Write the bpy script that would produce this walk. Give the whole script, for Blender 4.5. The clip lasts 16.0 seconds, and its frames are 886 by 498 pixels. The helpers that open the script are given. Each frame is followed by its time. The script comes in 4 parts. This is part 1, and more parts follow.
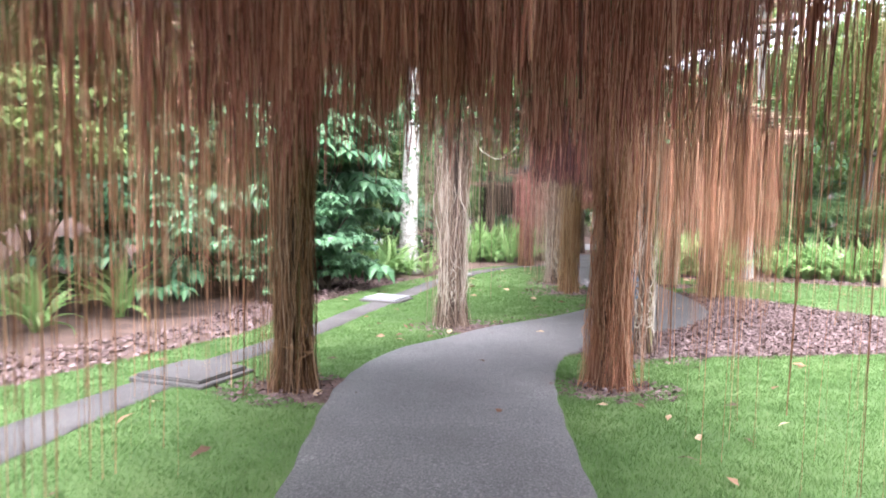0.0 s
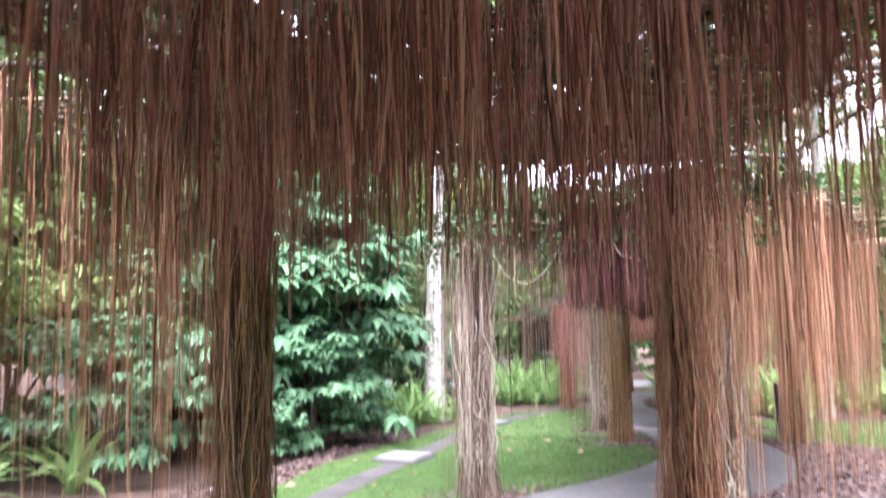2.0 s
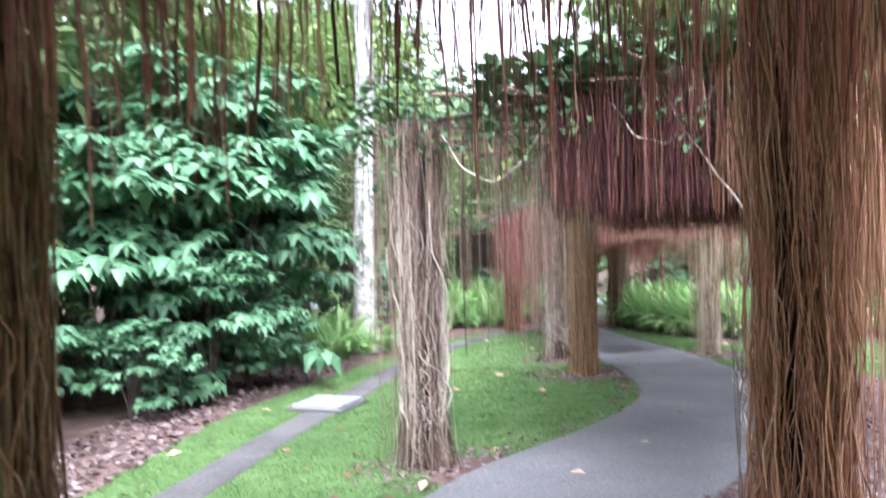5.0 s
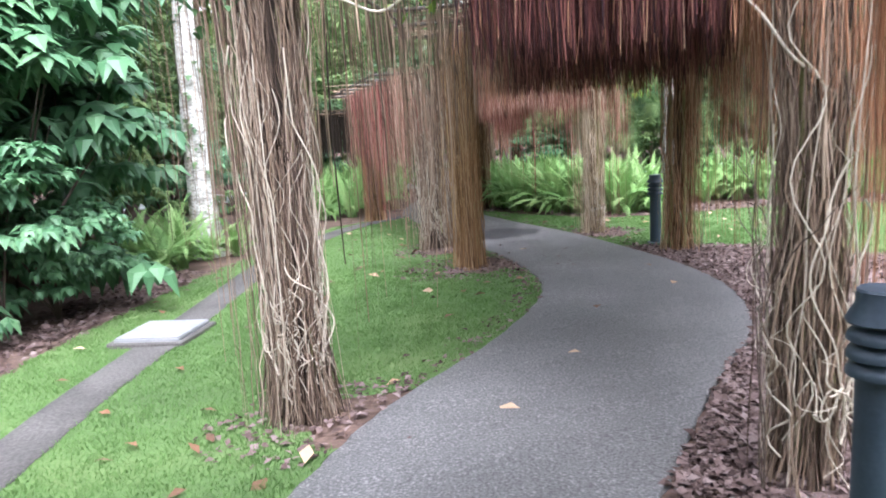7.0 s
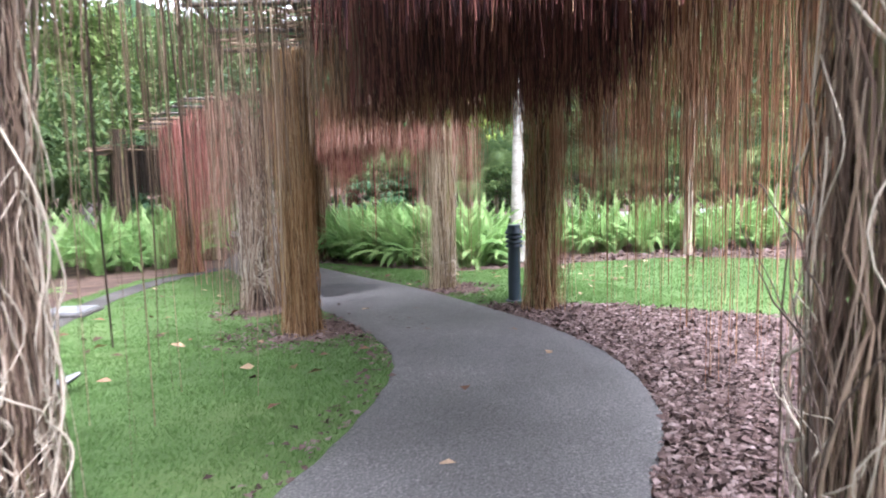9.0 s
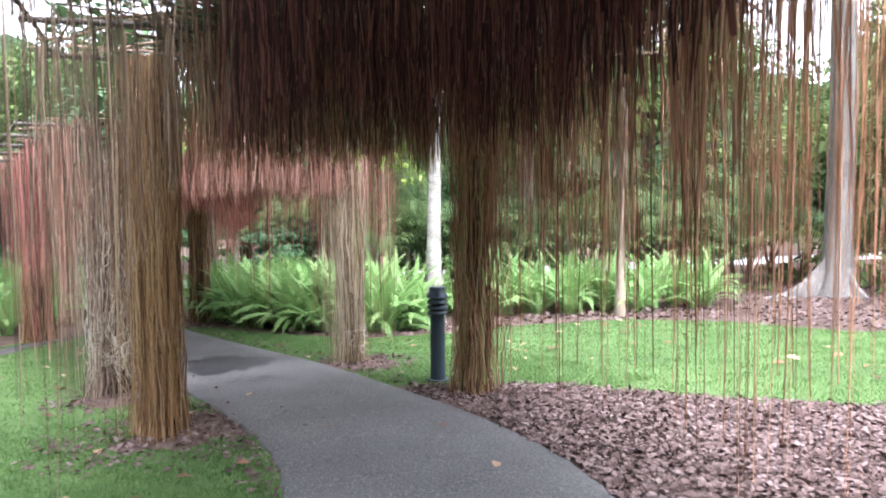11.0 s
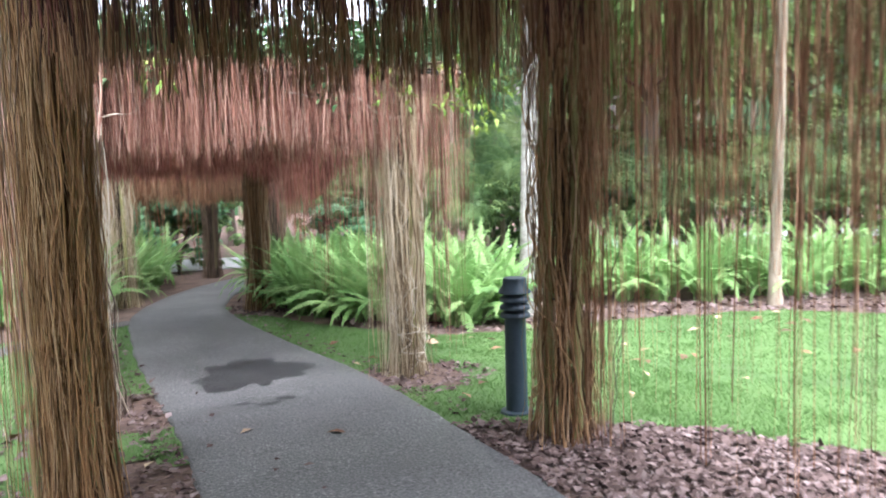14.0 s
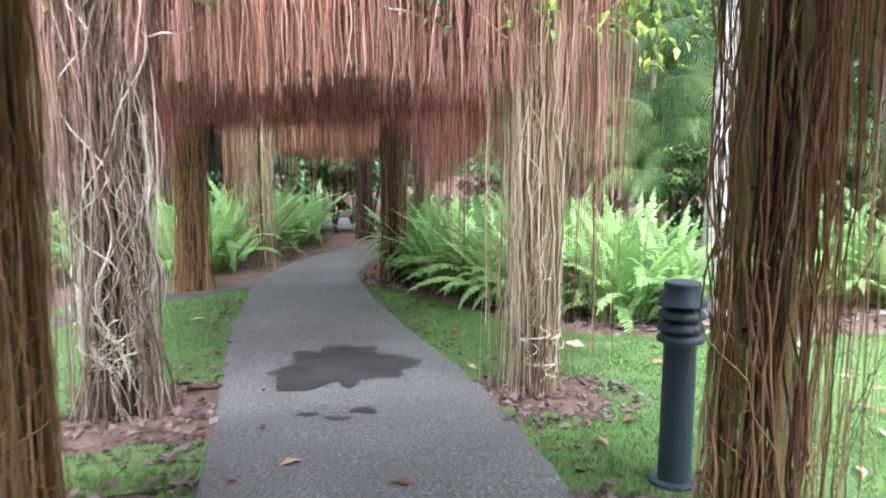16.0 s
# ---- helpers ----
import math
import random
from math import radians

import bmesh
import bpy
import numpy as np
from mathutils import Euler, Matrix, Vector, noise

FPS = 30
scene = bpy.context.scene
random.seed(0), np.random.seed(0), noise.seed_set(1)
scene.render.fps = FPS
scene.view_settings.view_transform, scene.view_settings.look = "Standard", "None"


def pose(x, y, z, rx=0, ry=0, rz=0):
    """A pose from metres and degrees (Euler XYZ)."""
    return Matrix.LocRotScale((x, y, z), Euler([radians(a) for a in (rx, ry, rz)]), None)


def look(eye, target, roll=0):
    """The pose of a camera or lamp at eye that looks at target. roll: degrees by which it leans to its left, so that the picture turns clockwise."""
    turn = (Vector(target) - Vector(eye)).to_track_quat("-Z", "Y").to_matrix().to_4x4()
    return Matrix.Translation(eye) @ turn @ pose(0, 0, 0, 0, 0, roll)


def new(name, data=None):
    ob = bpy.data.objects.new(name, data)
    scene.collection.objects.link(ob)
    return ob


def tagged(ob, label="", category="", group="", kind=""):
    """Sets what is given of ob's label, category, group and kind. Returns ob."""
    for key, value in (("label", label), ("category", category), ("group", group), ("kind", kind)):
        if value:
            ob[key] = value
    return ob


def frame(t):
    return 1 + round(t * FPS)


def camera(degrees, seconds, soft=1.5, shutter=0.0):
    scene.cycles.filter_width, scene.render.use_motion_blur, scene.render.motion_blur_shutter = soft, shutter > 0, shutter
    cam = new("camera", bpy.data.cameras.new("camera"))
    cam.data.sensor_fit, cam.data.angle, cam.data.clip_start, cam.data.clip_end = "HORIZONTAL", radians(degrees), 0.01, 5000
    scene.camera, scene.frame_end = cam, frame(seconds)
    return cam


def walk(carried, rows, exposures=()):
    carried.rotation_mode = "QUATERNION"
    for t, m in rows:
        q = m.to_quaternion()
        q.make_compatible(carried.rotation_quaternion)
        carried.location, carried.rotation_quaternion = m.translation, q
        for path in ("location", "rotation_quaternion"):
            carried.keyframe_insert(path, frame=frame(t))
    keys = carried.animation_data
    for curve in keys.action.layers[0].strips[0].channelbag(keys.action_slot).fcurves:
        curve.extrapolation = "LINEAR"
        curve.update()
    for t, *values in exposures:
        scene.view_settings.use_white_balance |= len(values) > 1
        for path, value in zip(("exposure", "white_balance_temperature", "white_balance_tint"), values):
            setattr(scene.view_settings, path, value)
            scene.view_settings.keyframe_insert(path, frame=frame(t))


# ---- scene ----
cam = camera(60.7, 16.0, soft=1.8, shutter=0.5)
METRES, EYE = 13.2, 1.623
EXPOSURES = [(0.0, 3.1, 5950, 23), (1.5, 3.1, 5950, 23), (2.5, 3.25, 5650, 33), (3.0, 3.35, 5550, 34), (4.0, 3.35, 5500, 28), (4.5, 3.2, 5500, 24), (7.0, 2.8, 5750, 18), (9.5, 2.9, 5800, 22), (12.5, 2.98, 5800, 15), (16.0, 3.12, 5750, 15)]
ROWS = [
    (0.0, 0, 0, 0, 0.1, -5.35, -1.11),
    (0.5, 0.0065, 0.0389, -0.0002, -0.22, -5.83, 0.39),
    (1.0, 0.015, 0.0738, -0.0014, 4.14, -5.99, -0.15),
    (1.5, 0.0142, 0.1094, -0.0044, 4.16, -3.71, -1.17),
    (2.0, 0.017, 0.1409, -0.0056, 2.96, 5.11, 0.92),
    (2.5, 0.0175, 0.172, -0.0074, 4.23, 11.3, -0.35),
    (3.0, 0.0132, 0.203, -0.0072, 3.65, 18.8, -0.41),
    (3.5, 0.0164, 0.2333, -0.0065, 5.43, 20.46, 0.63),
    (4.0, 0.0102, 0.2629, -0.0066, 5.1, 16.61, -0.92),
    (4.5, 0.007, 0.2894, -0.0077, 1.83, 6.33, 0.05),
    (7.0, -0.001, 0.4551, -0.0193, -14.29, -10.44, 3.51),
    (7.5, 0.0058, 0.4847, -0.0248, -16.48, -9.56, 2.56),
    (8.0, 0.0125, 0.5152, -0.0281, -22.61, -3.93, 0.35),
    (8.5, 0.0209, 0.5417, -0.0307, -25.91, -5.37, 2.13),
    (9.0, 0.0307, 0.5696, -0.0318, -26.75, -7.22, 1.3),
    (9.5, 0.0414, 0.6, -0.0325, -30.79, -5.74, 1.71),
    (12.0, 0.1254, 0.7371, -0.0403, -35.01, -3.42, 1.07),
    (12.5, 0.1467, 0.7589, -0.0423, -35.89, -5.71, 1.94),
    (13.0, 0.1627, 0.781, -0.0438, -30.4, -6.5, 1.57),
    (13.5, 0.1834, 0.8045, -0.0446, -31.26, -5.33, 3.09),
    (14.0, 0.2038, 0.8257, -0.0454, -25.18, -5.5, 1.75),
    (14.5, 0.2264, 0.8531, -0.0486, -25.64, -6.43, -1.82),
    (15.0, 0.2465, 0.8761, -0.0504, -21.64, -6.12, 1.14),
    (15.5, 0.2603, 0.9019, -0.0516, -12.78, -8.44, 0.18),
    (16.0, 0.2718, 0.9317, -0.0527, -11.4, -7.92, -0.12),
]
walk(cam, [(t, pose(METRES * x, METRES * y, EYE + METRES * z, 90 + pitch, roll, yaw)) for t, x, y, z, yaw, pitch, roll in ROWS],
     EXPOSURES)

# ---- world and light: bright overcast sky ----
SUN_UP, SUN_ROUND = radians(58), radians(182)
world = bpy.data.worlds.new("world")
scene.world = world
world.use_nodes = True
wn, wl = world.node_tree.nodes, world.node_tree.links
sky = wn.new("ShaderNodeTexSky")
sky.sky_type, sky.sun_disc = "NISHITA", False
sky.sun_elevation, sky.sun_rotation = SUN_UP, SUN_ROUND
sky.air_density, sky.dust_density, sky.ozone_density = 1.0, 4.0, 1.0
pale = wn.new("ShaderNodeHueSaturation")
pale.inputs["Saturation"].default_value = 0.12
wl.new(sky.outputs["Color"], pale.inputs["Color"])
wl.new(pale.outputs["Color"], wn["Background"].inputs["Color"])
wn["Background"].inputs["Strength"].default_value = 0.15
sun_data = bpy.data.lights.new("sun", "SUN")
sun_data.energy, sun_data.angle, sun_data.color = 0.55, radians(60), (1.0, 0.96, 0.9)
sun = new("sun", sun_data)
sun.matrix_world = look((0, 0, 30), (-30 * math.sin(SUN_ROUND) / math.tan(SUN_UP), -30 * math.cos(SUN_ROUND) / math.tan(SUN_UP), 0))


# ---- materials ----
def mat(name, cols, scale=8.0, rough=0.85, bump=0.3, random_by="", spread=0.5, fine=60.0, stretch=(1, 1, 1), thin=0.0, spec=0.3, grain=0.45):
    """cols: colours from dark to light, mixed by two sizes of noise and, with random_by, by the piece."""
    m = bpy.data.materials.new(name)
    m.use_nodes = True
    n, l = m.node_tree.nodes, m.node_tree.links
    b = n["Principled BSDF"]
    co = n.new("ShaderNodeTexCoord")
    mp = n.new("ShaderNodeMapping")
    mp.inputs["Scale"].default_value = stretch
    geo = n.new("ShaderNodeNewGeometry")
    l.new(geo.outputs["Position"], mp.inputs["Vector"])
    big, small = n.new("ShaderNodeTexNoise"), n.new("ShaderNodeTexNoise")
    for k, s in ((big, scale), (small, fine)):
        k.inputs["Scale"].default_value, k.inputs["Detail"].default_value = s, 4
        l.new(mp.outputs["Vector"], k.inputs["Vector"])
    mix = n.new("ShaderNodeMath")
    mix.operation = "MULTIPLY_ADD"
    mix.inputs[1].default_value = grain
    l.new(small.outputs["Fac"], mix.inputs[0])
    part_big = n.new("ShaderNodeMath")
    part_big.operation = "MULTIPLY"
    part_big.inputs[1].default_value = 1 - grain
    l.new(big.outputs["Fac"], part_big.inputs[0])
    l.new(part_big.outputs[0], mix.inputs[2])
    fac = mix.outputs[0]
    if random_by:
        if random_by == "island":
            r = geo.outputs["Random Per Island"]
        else:
            r = n.new("ShaderNodeObjectInfo").outputs["Random"]
        mx = n.new("ShaderNodeMix")
        mx.inputs["Factor"].default_value = spread
        l.new(fac, mx.inputs["A"])
        l.new(r, mx.inputs["B"])
        fac = mx.outputs["Result"]
    ramp = n.new("ShaderNodeValToRGB")
    e = ramp.color_ramp.elements
    lo, hi = (0.08, 0.92) if random_by else (0.3, 0.7)
    while len(e) < len(cols):
        e.new(0.5)
    for i, c in enumerate(cols):
        e[i].position = lo + (hi - lo) * i / (len(cols) - 1)
        e[i].color = (*c, 1)
    l.new(fac, ramp.inputs["Fac"])
    l.new(ramp.outputs["Color"], b.inputs["Base Color"])
    b.inputs["Roughness"].default_value = rough
    b.inputs["Specular IOR Level"].default_value = spec
    if bump:
        bp = n.new("ShaderNodeBump")
        bp.inputs["Strength"].default_value = bump
        bp.inputs["Distance"].default_value = 0.01
        l.new(small.outputs["Fac"], bp.inputs["Height"])
        l.new(bp.outputs["Normal"], b.inputs["Normal"])
    if thin:
        tr, add = n.new("ShaderNodeBsdfTranslucent"), n.new("ShaderNodeMixShader")
        add.inputs["Fac"].default_value = thin
        l.new(ramp.outputs["Color"], tr.inputs["Color"])
        l.new(b.outputs["BSDF"], add.inputs[1])
        l.new(tr.outputs["BSDF"], add.inputs[2])
        l.new(add.outputs["Shader"], n["Material Output"].inputs["Surface"])
    return m


M_SOIL = mat("soil_and_litter", [(0.05, 0.034, 0.026), (0.12, 0.078, 0.06), (0.20, 0.135, 0.105)], 3.0, 0.95, 0.6, fine=30)
M_TURF = mat("turf", [(0.055, 0.09, 0.03), (0.085, 0.15, 0.045), (0.14, 0.19, 0.07)], 0.9, 0.95, 0.5, fine=45)
M_BLADE = mat("grass_blade", [(0.06, 0.125, 0.036), (0.112, 0.21, 0.06), (0.19, 0.285, 0.10)], 0.9, 0.75, 0, "island", 0.35, thin=0.35)
M_ASPHALT = mat("asphalt", [(0.028, 0.027, 0.027), (0.080, 0.079, 0.077), (0.135, 0.133, 0.129), (0.31, 0.305, 0.295)], 0.8, 0.66, 1.0, fine=62, spec=0.5, grain=0.72)
M_WET = mat("wet_asphalt", [(0.018, 0.018, 0.019), (0.032, 0.032, 0.033), (0.06, 0.06, 0.06)], 3, 0.5, 0.5, fine=62)
M_CONC = mat("old_concrete", [(0.04, 0.038, 0.035), (0.085, 0.08, 0.074), (0.15, 0.14, 0.13)], 1.5, 0.92, 0.5, fine=45, grain=0.55)
M_PALE = mat("pale_concrete", [(0.36, 0.36, 0.36), (0.5, 0.5, 0.5), (0.58, 0.58, 0.57)], 1.5, 0.9, 0.2, fine=30)
M_SLAB = mat("slab", [(0.16, 0.165, 0.17), (0.22, 0.225, 0.23), (0.28, 0.28, 0.285)], 4, 0.8, 0.25)
M_ROOT = mat("hanging_root", [(0.08, 0.022, 0.02), (0.25, 0.075, 0.062), (0.48, 0.18, 0.145), (0.68, 0.37, 0.31)], 2.5, 0.85, 0, "island", 0.8, stretch=(1, 1, 0.4))
M_ROOT_THIN = mat("thin_brown_root", [(0.055, 0.024, 0.013), (0.175, 0.08, 0.042), (0.37, 0.185, 0.10), (0.50, 0.32, 0.21)], 4, 0.85, 0, "island", 0.8, stretch=(1, 1, 0.4))
# darkened root colour: the shade under the roof is painted in
M_ROOT_SHADED = mat("shaded_red_root", [(0.02, 0.007, 0.010), (0.05, 0.016, 0.017), (0.125, 0.04, 0.037), (0.30, 0.12, 0.095)], 2.5, 0.85, 0, "island", 0.82, stretch=(1, 1, 0.4))
# orange roots raised in brightness: side light is part of the colour
M_ROOT_LIT = mat("lit_orange_root", [(0.13, 0.055, 0.03), (0.33, 0.15, 0.08), (0.53, 0.28, 0.165), (0.70, 0.47, 0.32)], 2.5, 0.85, 0, "island", 0.8, stretch=(1, 1, 0.4))
M_ROOT_PINK = mat("pink_root", [(0.08, 0.032, 0.024), (0.24, 0.10, 0.07), (0.44, 0.23, 0.165), (0.66, 0.46, 0.36)], 2.5, 0.85, 0, "island", 0.8, stretch=(1, 1, 0.4))
M_ROOT_DARK = mat("dark_root", [(0.05, 0.035, 0.026), (0.13, 0.085, 0.058), (0.24, 0.165, 0.11), (0.42, 0.31, 0.22)], 5, 0.9, 0, "island", 0.82, stretch=(1, 1, 0.4))
M_ROOT_RUST = mat("rust_root", [(0.08, 0.043, 0.019), (0.25, 0.135, 0.058), (0.43, 0.26, 0.125), (0.61, 0.45, 0.28)], 5, 0.9, 0, "island", 0.82, stretch=(1, 1, 0.4))
M_ROOT_STRAW = mat("straw_root", [(0.12, 0.085, 0.05), (0.30, 0.22, 0.13), (0.50, 0.40, 0.26), (0.68, 0.59, 0.43)], 5, 0.9, 0, "island", 0.82, stretch=(1, 1, 0.4))
M_ROOT_MIX = mat("mixed_root", [(0.04, 0.022, 0.013), (0.16, 0.082, 0.037), (0.33, 0.19, 0.092), (0.53, 0.39, 0.26)], 5, 0.9, 0, "island", 0.82, stretch=(1, 1, 0.4))
M_ROOT_PALE = mat("pale_root", [(0.06, 0.04, 0.03), (0.16, 0.11, 0.08), (0.31, 0.225, 0.16), (0.52, 0.42, 0.33)], 5, 0.9, 0, "island", 0.82, stretch=(1, 1, 0.4))
M_VINE = mat("bleached_vine", [(0.28, 0.23, 0.17), (0.50, 0.44, 0.35), (0.70, 0.64, 0.54)], 9, 0.85, 0, "island", 0.5)
# shade between post roots as a colour; also used for the far dark roots
M_NEAR_BLACK = mat("near_black", [(0.018, 0.013, 0.010), (0.045, 0.033, 0.024)], 9, 0.95, 0.4)
M_POLE = mat("olive_pole", [(0.16, 0.15, 0.06), (0.26, 0.25, 0.10), (0.34, 0.32, 0.16)], 5, 0.6, 0.2)
M_STEEL = mat("dark_steel", [(0.05, 0.045, 0.04), (0.09, 0.075, 0.06)], 12, 0.6, 0.2)
M_BOLLARD = mat("bollard_paint", [(0.022, 0.036, 0.052), (0.03, 0.048, 0.068), (0.045, 0.065, 0.085)], 6, 0.5, 0.08, spec=0.5)
M_LENS = mat("bollard_lens", [(0.02, 0.03, 0.035), (0.035, 0.045, 0.05)], 6, 0.25, 0)
M_LITTER = mat("fallen_leaves", [(0.036, 0.024, 0.021), (0.10, 0.069, 0.062), (0.17, 0.122, 0.112), (0.26, 0.205, 0.195)], 9, 0.95, 0, "island", 0.7, spec=0.08)
M_LEAF1 = mat("fallen_leaf", [(0.035, 0.028, 0.02), (0.22, 0.11, 0.06), (0.55, 0.42, 0.28)], 6, 0.75, 0, "object", 0.7)
M_FERN = mat("fern_frond", [(0.11, 0.235, 0.07), (0.25, 0.425, 0.14), (0.45, 0.60, 0.26)], 1.6, 0.6, 0, "object", 0.5, thin=0.35)
M_SHRUB = mat("broad_leaf", [(0.035, 0.10, 0.045), (0.085, 0.20, 0.09), (0.19, 0.34, 0.17)], 1.2, 0.45, 0, "island", 0.5, thin=0.25, spec=0.4)
M_CROWN = mat("tree_leaves", [(0.04, 0.085, 0.032), (0.10, 0.165, 0.055), (0.21, 0.28, 0.095)], 0.5, 0.6, 0, "island", 0.5, thin=0.3)
# brighter copy of M_CROWN: light on the foliage is put into the colour
M_CROWN_LIT = mat("tree_leaves_lit", [(0.08, 0.14, 0.04), (0.18, 0.27, 0.08), (0.33, 0.42, 0.16)], 0.5, 0.6, 0, "island", 0.5, thin=0.35)
M_VINELEAF = mat("vine_leaf", [(0.03, 0.065, 0.028), (0.07, 0.14, 0.055), (0.14, 0.24, 0.10)], 2, 0.5, 0, "island", 0.6, thin=0.15)
M_PALM = mat("palm_frond", [(0.035, 0.08, 0.03), (0.10, 0.185, 0.06), (0.34, 0.42, 0.15)], 1.0, 0.45, 0, "object", 0.6, thin=0.25, spec=0.5)
M_FRESH = mat("fresh_leaf", [(0.12, 0.22, 0.04), (0.24, 0.36, 0.07), (0.42, 0.50, 0.12)], 3, 0.5, 0, "island", 0.6, thin=0.4)
M_MOSS = mat("moss", [(0.08, 0.06, 0.02), (0.15, 0.12, 0.04), (0.22, 0.20, 0.07)], 6, 0.95, 0, "island", 0.5)
M_WHITE_BARK = mat("white_bark", [(0.12, 0.11, 0.085), (0.30, 0.285, 0.25), (0.42, 0.40, 0.36)], 3.5, 0.85, 0.4, fine=26, stretch=(1, 1, 3.0))
M_BIRCH = mat("mottled_white_bark", [(0.09, 0.08, 0.06), (0.28, 0.27, 0.235), (0.50, 0.49, 0.45), (0.62, 0.61, 0.57)], 4.5, 0.85, 0.5, fine=17, stretch=(1, 1, 1.8), grain=0.6)
M_GREY_BARK = mat("grey_bark", [(0.09, 0.08, 0.07), (0.18, 0.165, 0.15), (0.28, 0.26, 0.235)], 3, 0.9, 0.5, fine=24, stretch=(1, 1, 0.3))
M_TAN_BARK = mat("tan_bark", [(0.14, 0.11, 0.075), (0.25, 0.205, 0.15), (0.36, 0.30, 0.23)], 3, 0.9, 0.4, fine=24, stretch=(1, 1, 0.4))
M_BROWN_BARK = mat("brown_bark", [(0.06, 0.045, 0.035), (0.12, 0.09, 0.07)], 3, 0.9, 0.5, fine=24, stretch=(1, 1, 0.3))
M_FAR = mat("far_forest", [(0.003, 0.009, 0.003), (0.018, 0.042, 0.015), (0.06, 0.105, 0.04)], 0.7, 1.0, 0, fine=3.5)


# ---- mesh helpers ----
rng = np.random.default_rng(7)


def ground_z(x, y):
    return -0.108 - 0.035 * np.clip(y, -9.0, 33.0)


def np_mesh(name, v, f, material, smooth=True):
    """A mesh from an array of points and an array of faces that all have the same number of corners."""
    me = bpy.data.meshes.new(name)
    v, f = np.asarray(v, np.float32), np.asarray(f, np.int32)
    n, k = f.shape
    me.vertices.add(len(v))
    me.vertices.foreach_set("co", v.ravel())
    me.loops.add(n * k)
    me.loops.foreach_set("vertex_index", f.ravel())
    me.polygons.add(n)
    me.polygons.foreach_set("loop_start", np.arange(0, n * k, k, dtype=np.int32))
    me.polygons.foreach_set("loop_total", np.full(n, k, np.int32))
    me.polygons.foreach_set("use_smooth", np.full(n, smooth))
    me.materials.append(material)
    me.update(calc_edges=True)
    me.validate()
    return me


def put(name, me, parent=None, label="", m=None):
    ob = new(name, me)
    if parent is not None:
        ob.parent = parent
    if m is not None:
        ob.matrix_basis = m
    return tagged(ob, label)


def part(name, bm, material, parent, label="", smooth=True):
    me = bpy.data.meshes.new(name)
    bmesh.ops.recalc_face_normals(bm, faces=bm.faces[:])
    for fc in bm.faces:
        fc.smooth = smooth
    bm.to_mesh(me)
    bm.free()
    me.materials.append(material)
    return put(name, me, parent, label)


def empty(name, x, y, z=None, rz=0.0):
    ob = new(name)
    ob.matrix_basis = pose(x, y, ground_z(x, y) if z is None else z, 0, 0, rz)
    return ob


def strands(paths, radii, sides=3):
    """Tubes along many paths at once. paths: (N, K, 3); radii: (N, K)."""
    n, k, _ = paths.shape
    d = np.gradient(paths, axis=1)
    d /= np.linalg.norm(d, axis=2, keepdims=True) + 1e-9
    ref = np.where(np.abs(d[..., 2:3]) > 0.8, np.array([1.0, 0, 0]), np.array([0, 0, 1.0]))
    a = np.cross(d, ref)
    a /= np.linalg.norm(a, axis=2, keepdims=True) + 1e-9
    b = np.cross(d, a)
    ang = np.arange(sides) * 2 * np.pi / sides
    ring = a[:, :, None, :] * np.cos(ang)[:, None] + b[:, :, None, :] * np.sin(ang)[:, None]
    v = paths[:, :, None, :] + ring * radii[:, :, None, None]
    idx = np.arange(n * k * sides).reshape(n, k, sides)
    nxt = np.roll(idx, -1, axis=2)
    f = np.stack([idx[:, :-1], nxt[:, :-1], nxt[:, 1:], idx[:, 1:]], axis=-1).reshape(-1, 4)
    return v.reshape(-1, 3), f


def leaves(pos, direction, up, length, width, droop=0.25, fold=0.25, simple=False):
    """Pointed, folded leaves: six corners and four faces each. All inputs are arrays over N leaves."""
    d = direction / (np.linalg.norm(direction, axis=1, keepdims=True) + 1e-9)
    s = np.cross(d, up)
    s /= np.linalg.norm(s, axis=1, keepdims=True) + 1e-9
    u = np.cross(s, d)
    L, W = length[:, None], width[:, None] / 2
    p0 = pos
    p1 = pos + d * L * 0.5 + u * L * 0.06
    p2 = pos + d * L - u * L * droop
    a = pos + d * L * 0.42 + s * W + u * W * fold
    b = pos + d * L * 0.42 - s * W + u * W * fold
    if simple:
        v = np.stack([p0, a, p2, b], axis=1).reshape(-1, 3)
        i = np.arange(len(pos))[:, None] * 4
        return v, np.concatenate([i + np.array([[0, 1, 2]]), i + np.array([[0, 2, 3]])])
    v = np.stack([p0, p1, p2, a, b], axis=1).reshape(-1, 3)
    i = np.arange(len(pos))[:, None] * 5
    f = np.concatenate([i + np.array([[0, 3, 1]]), i + np.array([[3, 2, 1]]), i + np.array([[0, 1, 4]]), i + np.array([[1, 2, 4]])])
    return v, f


def unit(n, flat=1.0):
    d = rng.normal(size=(n, 3))
    d[:, 2] *= flat
    return d / np.linalg.norm(d, axis=1, keepdims=True)


def join(parts):
    vs, fs, o = [], [], 0
    for v, f in parts:
        vs.append(v)
        fs.append(f + o)
        o += len(v)
    return np.concatenate(vs), np.concatenate(fs)


def smooth_line(pts, n=12):
    """A smooth line through points (Catmull-Rom)."""
    p = np.array(pts, float)
    p = np.vstack([2 * p[0] - p[1], p, 2 * p[-1] - p[-2]])
    out = []
    for i in range(1, len(p) - 2):
        for t in np.linspace(0, 1, n, endpoint=False):
            a, b, c, d = p[i - 1:i + 3]
            out.append(0.5 * (2 * b + (c - a) * t + (2 * a - 5 * b + 4 * c - d) * t * t + (3 * b - a - 3 * c + d) * t ** 3))
    out.append(p[-2])
    return np.array(out)


